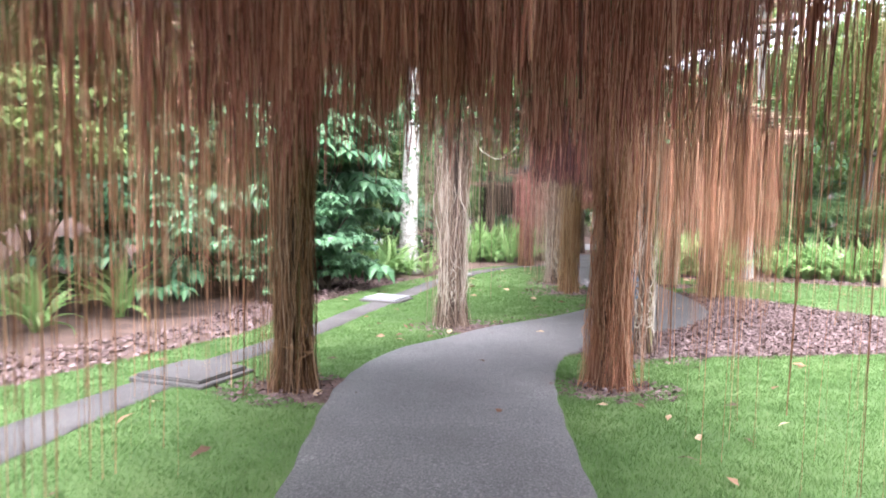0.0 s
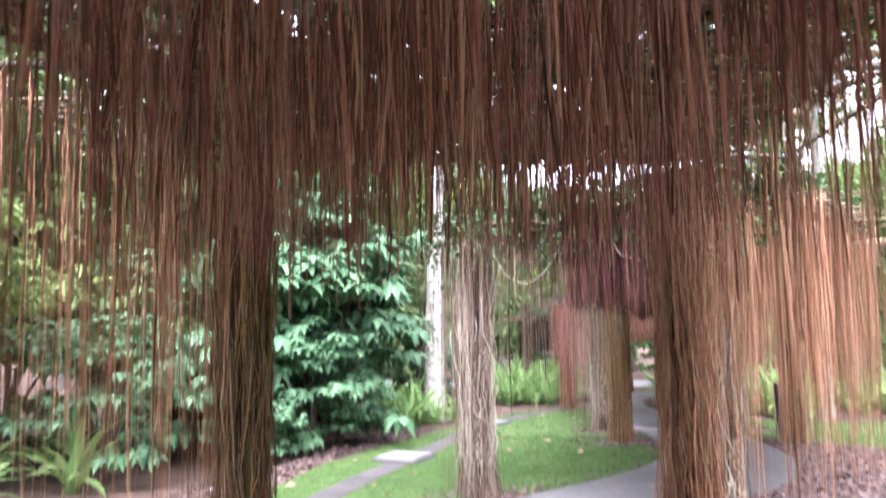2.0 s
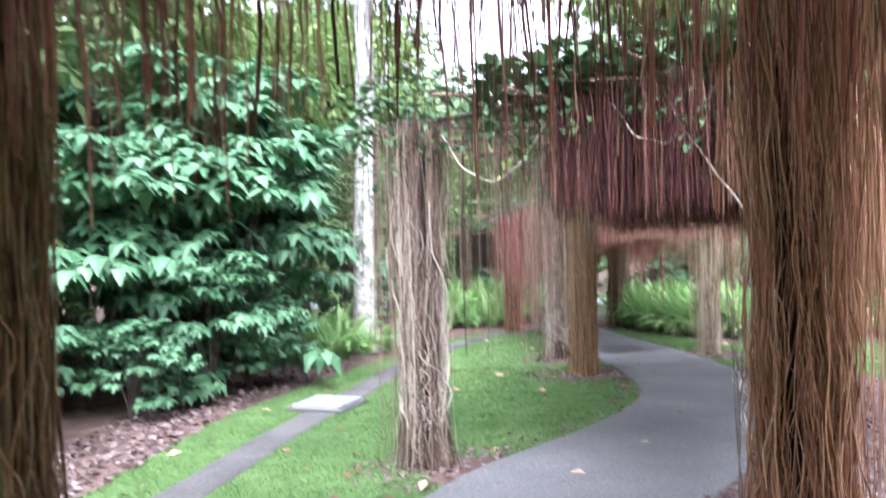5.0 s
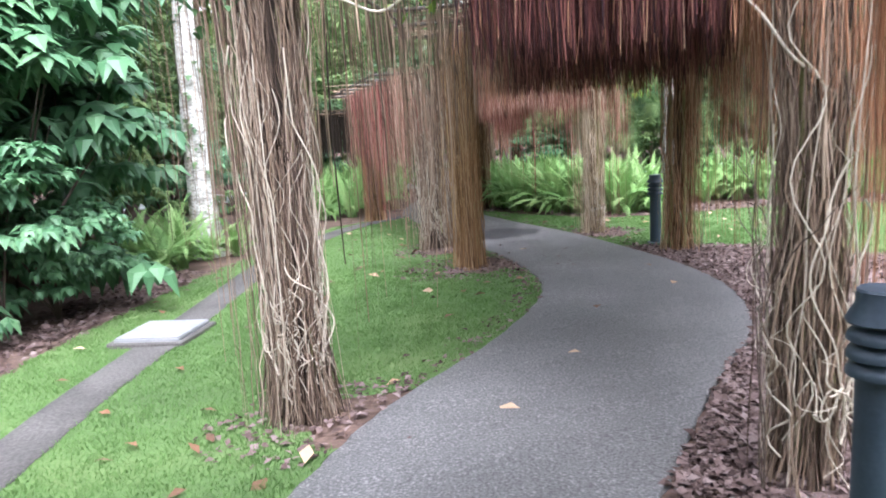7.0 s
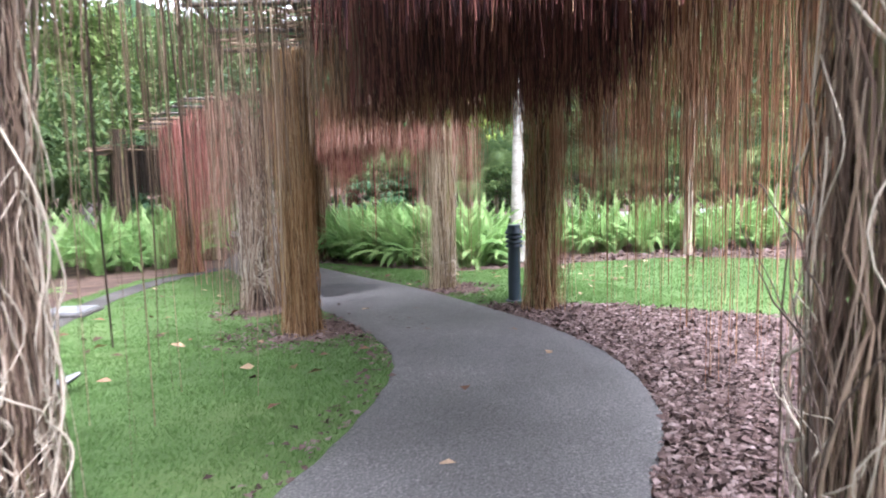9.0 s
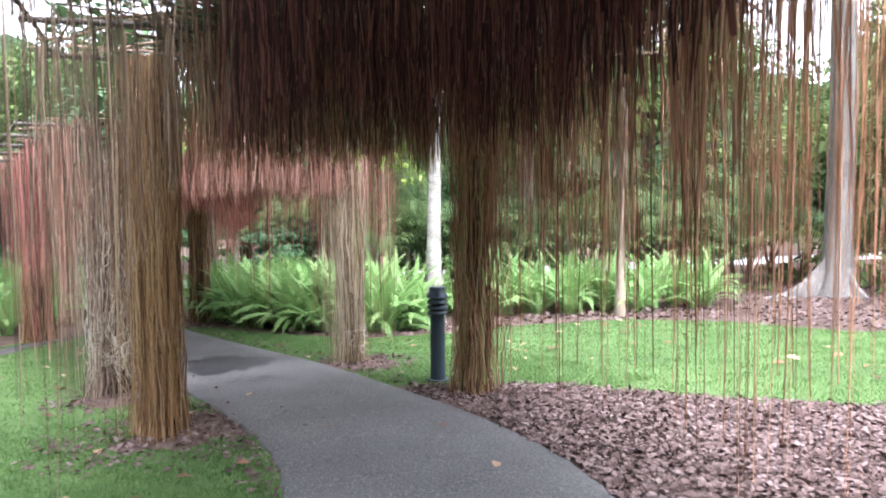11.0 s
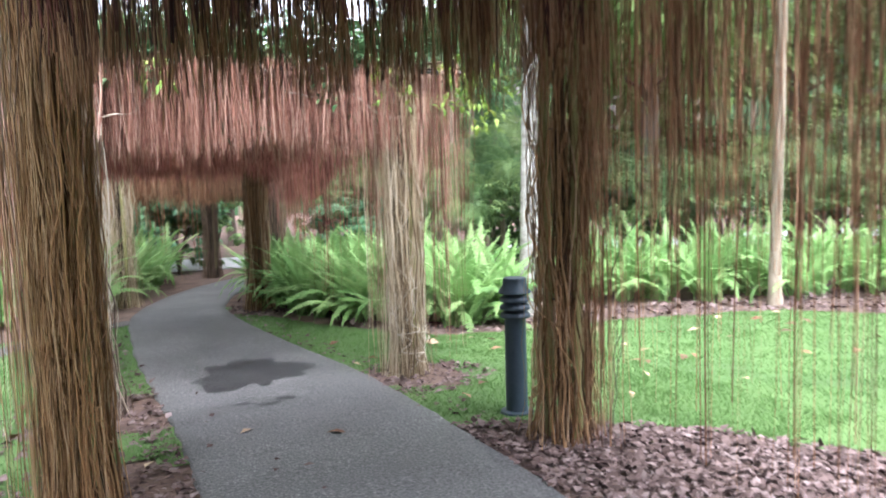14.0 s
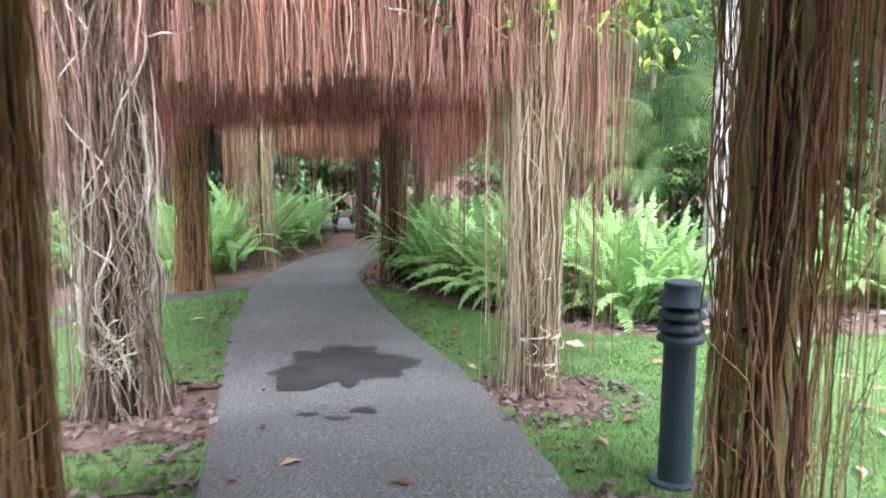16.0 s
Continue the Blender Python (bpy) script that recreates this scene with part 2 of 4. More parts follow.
def inside(poly, x, y):
    poly = np.asarray(poly)
    hit = np.zeros(x.shape, bool)
    for (x0, y0), (x1, y1) in zip(poly, np.roll(poly, -1, axis=0)):
        c = (y0 > y) != (y1 > y)
        hit ^= c & (x < (x1 - x0) * (y - y0) / (y1 - y0 + 1e-12) + x0)
    return hit


# ---- the ground, lawns and paths ----
PATH_L = smooth_line([(-1.0, -12), (-0.98, -4), (-0.96, 2), (-0.95, 4.3), (-0.97, 7.0), (-0.59, 8.64), (0.0, 9.54), (0.63, 10.5), (1.79, 11.76), (2.75, 13.2), (3.08, 14.6), (3.12, 16.2), (3.08, 17.5), (3.03, 20.0), (3.3, 23.4), (4.85, 26.9), (7.5, 29.3), (14, 33)])
PATH_R = smooth_line([(1.0, -12), (0.98, -4), (0.95, 2), (0.95, 4.4), (1.1, 7.0), (1.42, 8.5), (1.82, 9.05), (2.72, 10.06), (3.75, 11.1), (4.43, 12.4), (4.72, 13.7), (4.8, 15.0), (4.81, 17.1), (4.62, 19.1), (4.47, 21.6), (4.63, 23.4), (5.6, 25.6), (8.5, 27.4), (15, 31)])
LAWN_LEFT = [(-5.6, -12), (-4.7, 2), (-3.98, 6.6), (-2.5, 9.8), (-2.15, 12.7), (-1.45, 14.9), (-0.7, 17.0), (0.4, 19.5), (1.4, 21.2), (2.35, 21.9), (3.2, 22), (3.6, 20), (3.8, 16), (3.5, 13.8), (2.6, 11.7), (1.0, 9.9), (0.3, 8.8), (0, 7), (0, -12)]
LAWN_RIGHT = [(0, -12), (0, 7), (1.3, 8.6), (1.75, 8.65), (2.2, 8.3), (2.7, 8.6), (4, 8.75), (5.4, 9.05), (8, 9.6), (14, 8), (24, 4), (24, -12)]
LAWN_FAR = [(3.8, 17), (4.4, 15.7), (5.0, 15.25), (5.6, 14.85), (6.1, 14.3), (6.7, 13.1), (7.3, 12.2), (8.6, 11.4), (11, 11), (14, 11.5), (13.0, 13), (11.2, 14.2), (11.0, 15.9), (10.2, 17.3), (8.3, 18.0), (7.0, 18.1), (6.1, 18.5), (5.2, 20.2), (4.75, 21.7), (4.5, 22.9), (4.0, 22.5), (3.7, 20)]
SIDE_MID = smooth_line([(-4.0, -12), (-3.75, -2), (-3.35, 3), (-3.02, 5.2), (-2.62, 7.0), (-2.05, 8.8), (-1.66, 10.2), (-1.37, 11.6), (-1.0, 13.0), (-0.5, 15), (0.0, 17), (0.9, 19.3), (1.9, 21.0), (3.2, 22.2)])
SIDE_HALF = 0.2 + 0.1 * np.clip((7.5 - SIDE_MID[:, 1:]) / 2.5, 0, 1)


BARE = np.array([(2.85, 15.1, 0.55), (2.85, 16.9, 0.6), (-1.15, 6.8, 0.45), (0.45, 10.45, 0.42), (5.15, 16.8, 0.42), (1.6, 7.05, 0.32), (4.95, 22.1, 0.5)])


def bare(x, y):
    """Where the turf is worn away round the posts."""
    hit = np.zeros(x.shape, bool)
    for bx, by, br in BARE:
        a = np.arctan2(y - by, x - bx)
        hit |= np.hypot((x - bx) / 1.15, y - by) < br * (1 + 0.18 * np.sin(a * 3 + bx) + 0.1 * np.sin(a * 7 + by))
    return hit


def sheet(name, x0, x1, y0, y1, step, material, lift, poly=None, rough_edge=0.0, far=False):
    xs, ys = np.arange(x0, x1 + step / 2, step), np.arange(y0, y1 + step / 2, step)
    if far:
        out = np.array([30, 45, 80, 200, 600, 2500.0])
        xs = np.concatenate([x0 - out[::-1], xs, x1 + out])
        ys = np.concatenate([y0 - out[::-1], ys, y1 + out])
    X, Y = np.meshgrid(xs, ys)
    Z = ground_z(X, Y) + lift
    v = np.stack([X, Y, Z], -1).reshape(-1, 3)
    n, m = X.shape
    i = np.arange(n * m).reshape(n, m)
    f = np.stack([i[:-1, :-1], i[:-1, 1:], i[1:, 1:], i[1:, :-1]], -1).reshape(-1, 4)
    if poly is not None:
        c = v[f].mean(axis=1)
        jx = rough_edge * np.sin(c[:, 1] * 9.1 + np.sin(c[:, 0] * 5.3) * 2)
        jy = rough_edge * np.sin(c[:, 0] * 8.3 + np.sin(c[:, 1] * 6.1) * 2)
        f = f[inside(poly, c[:, 0] + jx, c[:, 1] + jy) & ~bare(c[:, 0], c[:, 1])]
        used, back = np.unique(f, return_inverse=True)
        v, f = v[used], back.reshape(f.shape)
    return np_mesh(name, v, f, material)


ground = put("ground", sheet("ground", -30, 40, -20, 50, 1.0, M_SOIL, 0.0, far=True))
tagged(ground, "brown leaf-strewn soil of the garden beds", "ground", kind="structure")
for nm, poly, lab in (("lawn_1", LAWN_LEFT, "mown green lawn beside the winding path"), ("lawn_2", LAWN_RIGHT, "bright green mown lawn with a few fallen leaves"), ("lawn_3", LAWN_FAR, "green lawn between leaf litter and the fern bed")):
    p = np.array(poly)
    ob = put(nm, sheet(nm, p[:, 0].min(), p[:, 0].max(), p[:, 1].min(), p[:, 1].max(), 0.08, M_TURF, 0.012, poly, 0.06))
    tagged(ob, lab, "lawn", kind="structure")


def strip(name, left, right, material, lift, thick, across=8):
    """A paved strip between two lines, with rounded edges that go down into the ground."""
    n = min(len(left), len(right))
    left, right = left[:n], right[:n]
    prof = [(0.0, -thick)] + [(0.004, -0.012)] + [(t, 0.0) for t in np.linspace(0.015, 0.985, across)] + [(0.996, -0.012), (1.0, -thick)]
    rows = []
    for t, dz in prof:
        p = left + (right - left) * t
        wob = 0.012 * np.sin(np.arange(n) * 1.7 + t * 9) if t in (0.0, 0.004, 0.996, 1.0) else 0
        rows.append(np.stack([p[:, 0] + wob, p[:, 1], ground_z(p[:, 0], p[:, 1]) + lift + dz], -1))
    v = np.stack(rows, 1)
    i = np.arange(v.shape[0] * v.shape[1]).reshape(v.shape[:2])
    f = np.stack([i[:-1, :-1], i[:-1, 1:], i[1:, 1:], i[1:, :-1]], -1).reshape(-1, 4)
    return np_mesh(name, v.reshape(-1, 3), f, material)


path = put("path", strip("path", PATH_L, PATH_R, M_ASPHALT, 0.028, 0.06))
tagged(path, "grey worn asphalt footpath winding through the garden", "path", kind="structure")
tan = np.gradient(SIDE_MID, axis=0)
nor = np.stack([-tan[:, 1], tan[:, 0]], -1) / np.linalg.norm(tan, axis=1, keepdims=True)
side = put("side_path", strip("side_path", SIDE_MID + nor * SIDE_HALF, SIDE_MID - nor * SIDE_HALF, M_CONC, 0.022, 0.05, 4))
tagged(side, "narrow weathered concrete strip sunk in the lawn", "path", kind="structure")


far_l = smooth_line([(-6, 36), (6, 34.5), (16, 31), (34, 24)])
far_r = far_l + np.array([-1.0, -3.4])
tagged(put("road", strip("road", far_l, far_r, M_PALE, 0.03, 0.06)), "pale concrete service road beyond the ferns", "road", kind="structure")


def wet_patch(name, cx, cy, rx, ry, seed, label):
    a = np.linspace(0, 2 * np.pi, 72, endpoint=False)
    r = 1 + 0.16 * np.sin(a * 2 + seed) + 0.13 * np.sin(a * 3 + 2.6 * seed) + 0.09 * np.sin(a * 5 + 2 * seed) + 0.11 * np.sin(a * 8 + seed) + 0.06 * np.sin(a * 13 + 3 * seed) + 0.03 * np.sin(a * 23 + seed)
    X, Y = cx + rx * r * np.cos(a), cy + ry * r * np.sin(a)
    bm = bmesh.new()
    bm.faces.new([bm.verts.new((x, y, ground_z(x, y) + 0.0305)) for x, y in zip(X, Y)])
    ob = part(name, bm, M_WET, None, label, False)
    tagged(ob, "", "stain", kind="structure")


wet_patch("wet_stain", 3.93, 17.78, 0.43, 0.66, 1.0, "dark wet patch drying on the asphalt path")
wet_patch("wet_stain", 3.66, 16.68, 0.06, 0.045, 2.0, "small dark wet spot on the asphalt path")
wet_patch("wet_stain", 3.83, 16.57, 0.075, 0.05, 3.0, "small dark wet spot on the asphalt path")
wet_patch("wet_stain", 3.99, 16.68, 0.085, 0.06, 4.0, "small dark wet spot on the asphalt path")


# ---- grass and leaf litter ----
def scatter(poly, density, box=None):
    p = np.array(poly)
    lo, hi = p.min(0), p.max(0)
    if box:
        lo, hi = np.maximum(lo, box[:2]), np.minimum(hi, box[2:])
    n = int((hi - lo).prod() * density)
    q = lo + rng.random((n, 2)) * (hi - lo)
    q = q[inside(poly, q[:, 0], q[:, 1])]
    road = np.vstack([PATH_L, PATH_R[::-1]])
    q = q[~inside(road, q[:, 0], q[:, 1])]
    lane = np.vstack([SIDE_MID + nor * SIDE_HALF, (SIDE_MID - nor * SIDE_HALF)[::-1]])
    return q[~inside(lane, q[:, 0], q[:, 1])]


def grass(name, spots, tall, label):
    spots = spots[~bare(spots[:, 0], spots[:, 1])]
    n = len(spots)
    x, y = spots.T
    z = ground_z(x, y) + 0.008
    lump = 0.5 + 0.5 * np.sin(x * 7.3 + 2 * np.sin(y * 4.1)) * np.sin(y * 8.7 + 2 * np.sin(x * 3.3))
    h = tall * (0.35 + 0.9 * lump + 0.6 * rng.random(n))
    a = rng.random(n) * 2 * np.pi
    w = 0.0015 + 0.0019 * rng.random(n)
    lean = rng.normal(0, 0.55, (n, 2)) * h[:, None]
    p = np.stack([x, y, z], -1)
    s = np.stack([np.cos(a) * w, np.sin(a) * w, 0 * a], -1)
    mid = p + np.stack([lean[:, 0] * 0.35, lean[:, 1] * 0.35, h * 0.6], -1)
    tip = p + np.stack([lean[:, 0], lean[:, 1], h], -1)
    v = np.stack([p - s, p + s, mid + s * 0.7, mid - s * 0.7, tip], 1).reshape(-1, 3)
    i = np.arange(n)[:, None] * 5
    f = np.concatenate([i + np.array([[0, 1, 2]]), i + np.array([[0, 2, 3]]), i + np.array([[3, 2, 4]])])
    return tagged(put(name, np_mesh(name, v, f, M_BLADE)), label, "grass", kind="stuff")


grass("grass", np.concatenate([scatter(LAWN_LEFT, 4200, (-4.5, 3.5, 4, 16)), scatter(LAWN_LEFT, 1700, (-4.5, 16, 4, 22)), scatter(LAWN_LEFT, 700, (-5.6, -3, 0, 3.5)), scatter(LAWN_LEFT, 350, (-5.6, -8, 0, -3))]), 0.026, "short green lawn grass beside the winding path")
grass("grass", np.concatenate([scatter(LAWN_RIGHT, 4200, (0, 3.0, 7.5, 9.5)), scatter(LAWN_RIGHT, 1400, (7.5, 3, 11, 10)), scatter(LAWN_RIGHT, 700, (0, -3, 11, 3)), scatter(LAWN_RIGHT, 300, (11, -5, 16, 10))]), 0.032, "short bright green lawn grass beside the path")
grass("grass", np.concatenate([scatter(LAWN_FAR, 3800, (3.5, 14.0, 7, 22)), scatter(LAWN_FAR, 2600, (6, 11, 12, 18.5))]), 0.024, "short green lawn grass below the fern bed")


def litter(name, spots, size, label):
    road = np.vstack([PATH_L, PATH_R[::-1]])
    on = inside(road, spots[:, 0], spots[:, 1])
    spots = spots[~on | (rng.random(len(spots)) < 0.03)]
    n = len(spots)
    x, y = spots.T
    p = np.stack([x, y, ground_z(x, y) + 0.016 + 0.022 * rng.random(n)], -1)
    d = unit(n, 0.22)
    up = np.stack([rng.normal(0, 0.3, n), rng.normal(0, 0.3, n), np.ones(n)], -1)
    L = size * (0.5 + 0.9 * rng.random(n))
    v, f = leaves(p, d, up, L, L * (0.4 + 0.35 * rng.random(n)), 0.1, 0.34)
    return tagged(put(name, np_mesh(name, v, f, M_LITTER, False)), label, "leaf litter", kind="stuff")


BED_RIGHT = [(1.7, 8.9), (2.2, 8.3), (2.7, 8.6), (4, 8.75), (5.4, 9.05), (8, 9.6), (11, 9.5), (11, 11), (8.6, 11.4), (7.3, 12.2), (6.7, 13.1), (6.1, 14.3), (5.6, 14.85), (5.0, 15.25), (4.6, 15.4), (4.4, 12.4), (3.6, 11)]
litter("leaf_litter", np.concatenate([scatter(BED_RIGHT, 2000, (1.5, 8, 8, 16)), scatter(BED_RIGHT, 400, (8, 8, 11, 16))]), 0.06, "pinkish brown dead leaves covering the bed")
BED_LEFT = [(-4.7, 2), (-3.98, 6.6), (-2.5, 9.8), (-2.15, 12.7), (-1.45, 14.9), (-0.7, 17), (-1.8, 17.6), (-2.4, 15.2), (-3.2, 12.8), (-3.6, 9.8), (-5.4, 6.6), (-6, 2)]
litter("leaf_litter", scatter(BED_LEFT, 260), 0.09, "reddish brown dead leaves along the edge of the shrub bed")
BED_BACK = [(5.2, 20.2), (6.1, 18.5), (7.0, 18.1), (8.3, 18.0), (10.2, 17.3), (11.0, 15.9), (11.2, 14.2), (13, 13), (15, 12), (20, 15), (17, 19), (13, 18), (10.8, 18.2), (8.6, 18.9), (7, 18.9)]
litter("leaf_litter", scatter(BED_BACK, 140), 0.10, "reddish brown dead leaves in front of the ferns")


def ring_spots(x, y, r, n):
    a, q = rng.random(n) * 2 * np.pi, r * np.sqrt(rng.random(n))
    return np.stack([x + q * np.cos(a) * 1.3, y + q * np.sin(a)], -1)


# ---- pergolas: steel frame, leafy roof and curtains of aerial roots ----
class Arbour:
    """A curved patch over the path, from one pair of posts to the next."""

    def __init__(self, l0, r0, l1, r1, bulge, roof, trim, ragged=0.05):
        self.c = [np.array(p, float) for p in (l0, r0, l1, r1)]
        self.bulge, self.roof, self.trim, self.ragged = bulge, roof, trim, ragged

    def at(self, u, v):
        """u across (0 and 1 at the posts), v along."""
        l0, r0, l1, r1 = self.c
        u, v = np.asarray(u, float)[..., None], np.asarray(v, float)[..., None]
        p = (l0 + (r0 - l0) * u) * (1 - v) + (l1 + (r1 - l1) * u) * v
        a = (r0 + r1 - l0 - l1) / np.linalg.norm(r0 + r1 - l0 - l1)
        return p + a * self.bulge * np.sin(np.pi * np.clip(v, 0, 1))

    def width(self):
        l0, r0, l1, r1 = self.c
        return (np.linalg.norm(r0 - l0) + np.linalg.norm(r1 - l1)) / 2


ARBOURS = [
    # rear length behind the walk's start is added, unseen, to darken the roots ahead
    Arbour((-1.45, -1.6), (1.5, -1.6), (-1.35, 6.83), (1.62, 7.18), 0.0, 3.0, 2.3, 0.13),
    Arbour((0.15, 10.6), (2.33, 8.76), (2.63, 15.18), (5.24, 14.69), 0.45, 2.9, 2.11),
    Arbour((2.56, 17.03), (5.14, 16.95), (2.43, 21.85), (4.93, 22.2), 0.0, 2.62, 2.0),
    Arbour((3.12, 24.2), (5.55, 23.6), (5.15, 28.5), (7.4, 26.9), 0.0, 2.8, 1.75),
    Arbour((1.6, 25.8), (2.6, 26.0), (1.5, 28.0), (2.5, 28.2), 0.0, 2.45, 1.45),
]


def root_curtain(arb, n, spread, thick, keep, label, material=None):
    """Thousands of thin aerial roots that hang from the roof, cut level over the path and longer at the sides."""
    W = arb.width()
    heads = max(n // 8, 1)
    hu, hv = rng.uniform(-spread / W, 1 + spread / W, heads), rng.uniform(-0.03, 1.03, heads)
    hv = np.where(rng.random(heads) < 0.12, rng.uniform(-0.05, 0.01, heads), hv)
    pick = rng.integers(0, heads, n)
    u, v = hu[pick] + rng.normal(0, 0.012, n), hv[pick] + rng.normal(0, 0.005, n)
    k = keep(u, v, rng.random(n))
    u, v = u[k], v[k]
    n = len(u)
    p = arb.at(u, v)
    g = ground_z(p[:, 0], p[:, 1])
    a = np.abs(u - 0.5) * W
    side = np.clip((a - 1.12) / 0.55, 0, 1)
    end = arb.trim + rng.normal(0, arb.ragged, n) + arb.ragged * np.sin(p[:, 0] * 5 + p[:, 1] * 3)
    end = end * (1 - side) + side * (1.05 + np.abs(rng.normal(0, 0.38, n)))
    stray = rng.random(n)
    end = np.where((side > 0.75) & (stray < 0.22), rng.uniform(0.06, 0.9, n), end)
    end = np.where((side <= 0.2) & (stray < 0.05), end - rng.random(n) * 0.1, end)
    top = arb.roof + rng.normal(0, 0.05, n)
    end = np.minimum(end, top - 0.3)
    K = 5
    t = np.linspace(0, 1, K)
    z = top[:, None] + (end - top)[:, None] * t + g[:, None]
    wig = np.cumsum(rng.normal(0, 0.011, (n, K, 2)), axis=1) + rng.normal(0, 0.03, (n, 1, 2)) * (1 - t)[None, :, None]
    xy = p[:, None, :] + wig
    paths = np.concatenate([xy, z[..., None]], -1)
    rad = thick * rng.gamma(2.2, 0.45, n)[:, None] * np.linspace(1.15, 0.6, K)[None, :]
    vv, ff = strands(paths, rad)
    return tagged(put("hanging_roots", np_mesh("hanging_roots", vv, ff, material or M_ROOT)), label, "aerial roots", kind="stuff")


def roof_vines(arb, n, label, hang=0, over=0.35, cover=None):
    u, v = rng.uniform(-over, 1 + over, n), rng.uniform(-0.06, 1.06, n)
    v[: n // 8] = rng.choice([-0.03, 1.03], n // 8) + rng.normal(0, 0.02, n // 8)
    if cover:
        k = cover(u, v, rng.random(n))
        u, v = u[k], v[k]
        n = len(u)
    p = arb.at(u, v)
    hole = np.sin(p[:, 0] * 4.1 + 1) * np.sin(p[:, 1] * 3.7) + 0.3 * rng.normal(size=n)
    p = p[hole < 0.95]
    n = len(p)
    z = ground_z(p[:, 0], p[:, 1]) + arb.roof + rng.uniform(0.07, 0.34, n)
    pos = np.concatenate([p, z[:, None]], -1)
    L = rng.uniform(0.08, 0.17, n)
    sets = [leaves(pos, unit(n, 0.35), np.tile([0.1, 0.1, 1.0], (n, 1)), L, L * 0.85, 0.2, 0.1)]
    for _ in range(hang):
        uu, vv0 = rng.uniform(-0.2, 1.2), rng.uniform(-0.05, 0.01)
        q = arb.at(uu, vv0)
        m = int(rng.integers(10, 30))
        zz = ground_z(q[0], q[1]) + arb.roof - np.linspace(0, rng.uniform(0.15, 0.55), m)
        pp = np.stack([q[0] + rng.normal(0, 0.04, m), q[1] + rng.normal(0, 0.04, m), zz], -1)
        LL = rng.uniform(0.05, 0.1, m)
        sets.append(leaves(pp, unit(m, 0.4) - np.array([0, 0, 0.5]), np.tile([0.1, 0.1, 1.0], (m, 1)), LL, LL * 0.7))
    vv, ff = join(sets)
    return tagged(put("roof_vine", np_mesh("roof_vine", vv, ff, M_VINELEAF, False)), label, "climbing vine", kind="stuff")


def roof_tangle(arb, n, label, over=0.3, cover=None):
    """Woody stems that lie criss-cross on the roof."""
    K = 7
    t = np.linspace(-0.5, 0.5, K)
    u, v = rng.uniform(-over, 1 + over, n), rng.uniform(0, 1, n)
    if cover:
        k = cover(u, v, rng.random(n))
        u, v = u[k], v[k]
        n = len(u)
    p = arb.at(u, v)
    a = rng.random(n) * np.pi
    L = rng.uniform(0.5, 1.6, n)
    x = p[:, :1] + (L * np.cos(a))[:, None] * t + np.cumsum(rng.normal(0, 0.03, (n, K)), axis=1)
    y = p[:, 1:] + (L * np.sin(a))[:, None] * t + np.cumsum(rng.normal(0, 0.03, (n, K)), axis=1)
    z = ground_z(x, y) + arb.roof + rng.uniform(-0.04, 0.12, n)[:, None]
    w, f = strands(np.stack([x, y, z], -1), np.broadcast_to((0.004 + 0.012 * rng.random(n) ** 2)[:, None], (n, K)), 4)
    return tagged(put("roof_tangle", np_mesh("roof_tangle", w, f, M_ROOT_DARK)), label, "vine stems", kind="stuff")


def bar(name, a, b, r, material, parent, sides=8, label=""):
    t = np.linspace(0, 1, 5)[:, None]
    pts = (np.array(a) + (np.array(b) - np.array(a)) * t)[None]
    v, f = strands(pts, np.full((1, 5), r), sides)
    return put(name, np_mesh(name, v, f, material), parent, label)


def pergola(arb, label):
    base = new("pergola")
    tagged(base, label, "pergola", group="root-hung pergolas over the path")
    cx, cy = arb.at(0.5, 0.5)
    base.location = (cx, cy, ground_z(cx, cy))
    o = np.array(base.location)

    def p3(u, v, h):
        x, y = arb.at(u, v)
        return np.array([x, y, ground_z(x, y) + h]) - o
    for v in np.linspace(0, 1, 6):
        for a, b in ((-0.3, 0.5), (0.5, 1.3)):
            bar("rafter", p3(a, v, arb.roof), p3(b, v, arb.roof), 0.02, M_STEEL, base)
    for u in (-0.28, 0.0, 0.25, 0.5, 0.75, 1.0, 1.28):
        t = np.linspace(0, 1, 9)
        pts = np.array([p3(u, k, arb.roof + 0.03) for k in t])[None]
        v, f = strands(pts, np.full((1, 9), 0.016), 6)
        put("purlin", np_mesh("purlin", v, f, M_STEEL), base)
    for end in (0.0, 1.0):
        for k in range(1, 5):
            w = end + (0.022 * k if end == 0 else -0.022 * k)
            bar("mesh_wire", p3(-0.1, w, arb.roof + 0.01), p3(1.1, w, arb.roof + 0.01), 0.005, M_STEEL, base, 5)
    return base


for arb in ARBOURS:
    pergola(arb, "steel pergola roof carrying curtains of hanging aerial roots")
full = lambda u, v, r: r < np.where(np.abs(u - 0.5) > 0.46, 0.5, 1.0)
root_curtain(ARBOURS[0], 19500, 0.75, 0.0024, lambda u, v, r: (u > 0.04) & (u < 0.96) & (r < np.where(v > 0.77, 0.42, np.where(u > 0.8, 0.5, 1.0))), "dense reddish brown aerial roots hanging over the path")
# both side curtains use the root colour with light painted in
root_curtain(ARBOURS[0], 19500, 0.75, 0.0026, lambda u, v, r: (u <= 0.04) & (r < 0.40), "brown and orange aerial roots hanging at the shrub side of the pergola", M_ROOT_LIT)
root_curtain(ARBOURS[0], 19500, 0.75, 0.0024, lambda u, v, r: (u > 0.9) & (v > 0.2) & (r < np.where(u > 1.06, 0.16, 0.32)), "rust-orange aerial roots, coloured as lit, hanging at the lawn side of the pergola", M_ROOT_LIT)
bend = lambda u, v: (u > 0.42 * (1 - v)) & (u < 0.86)
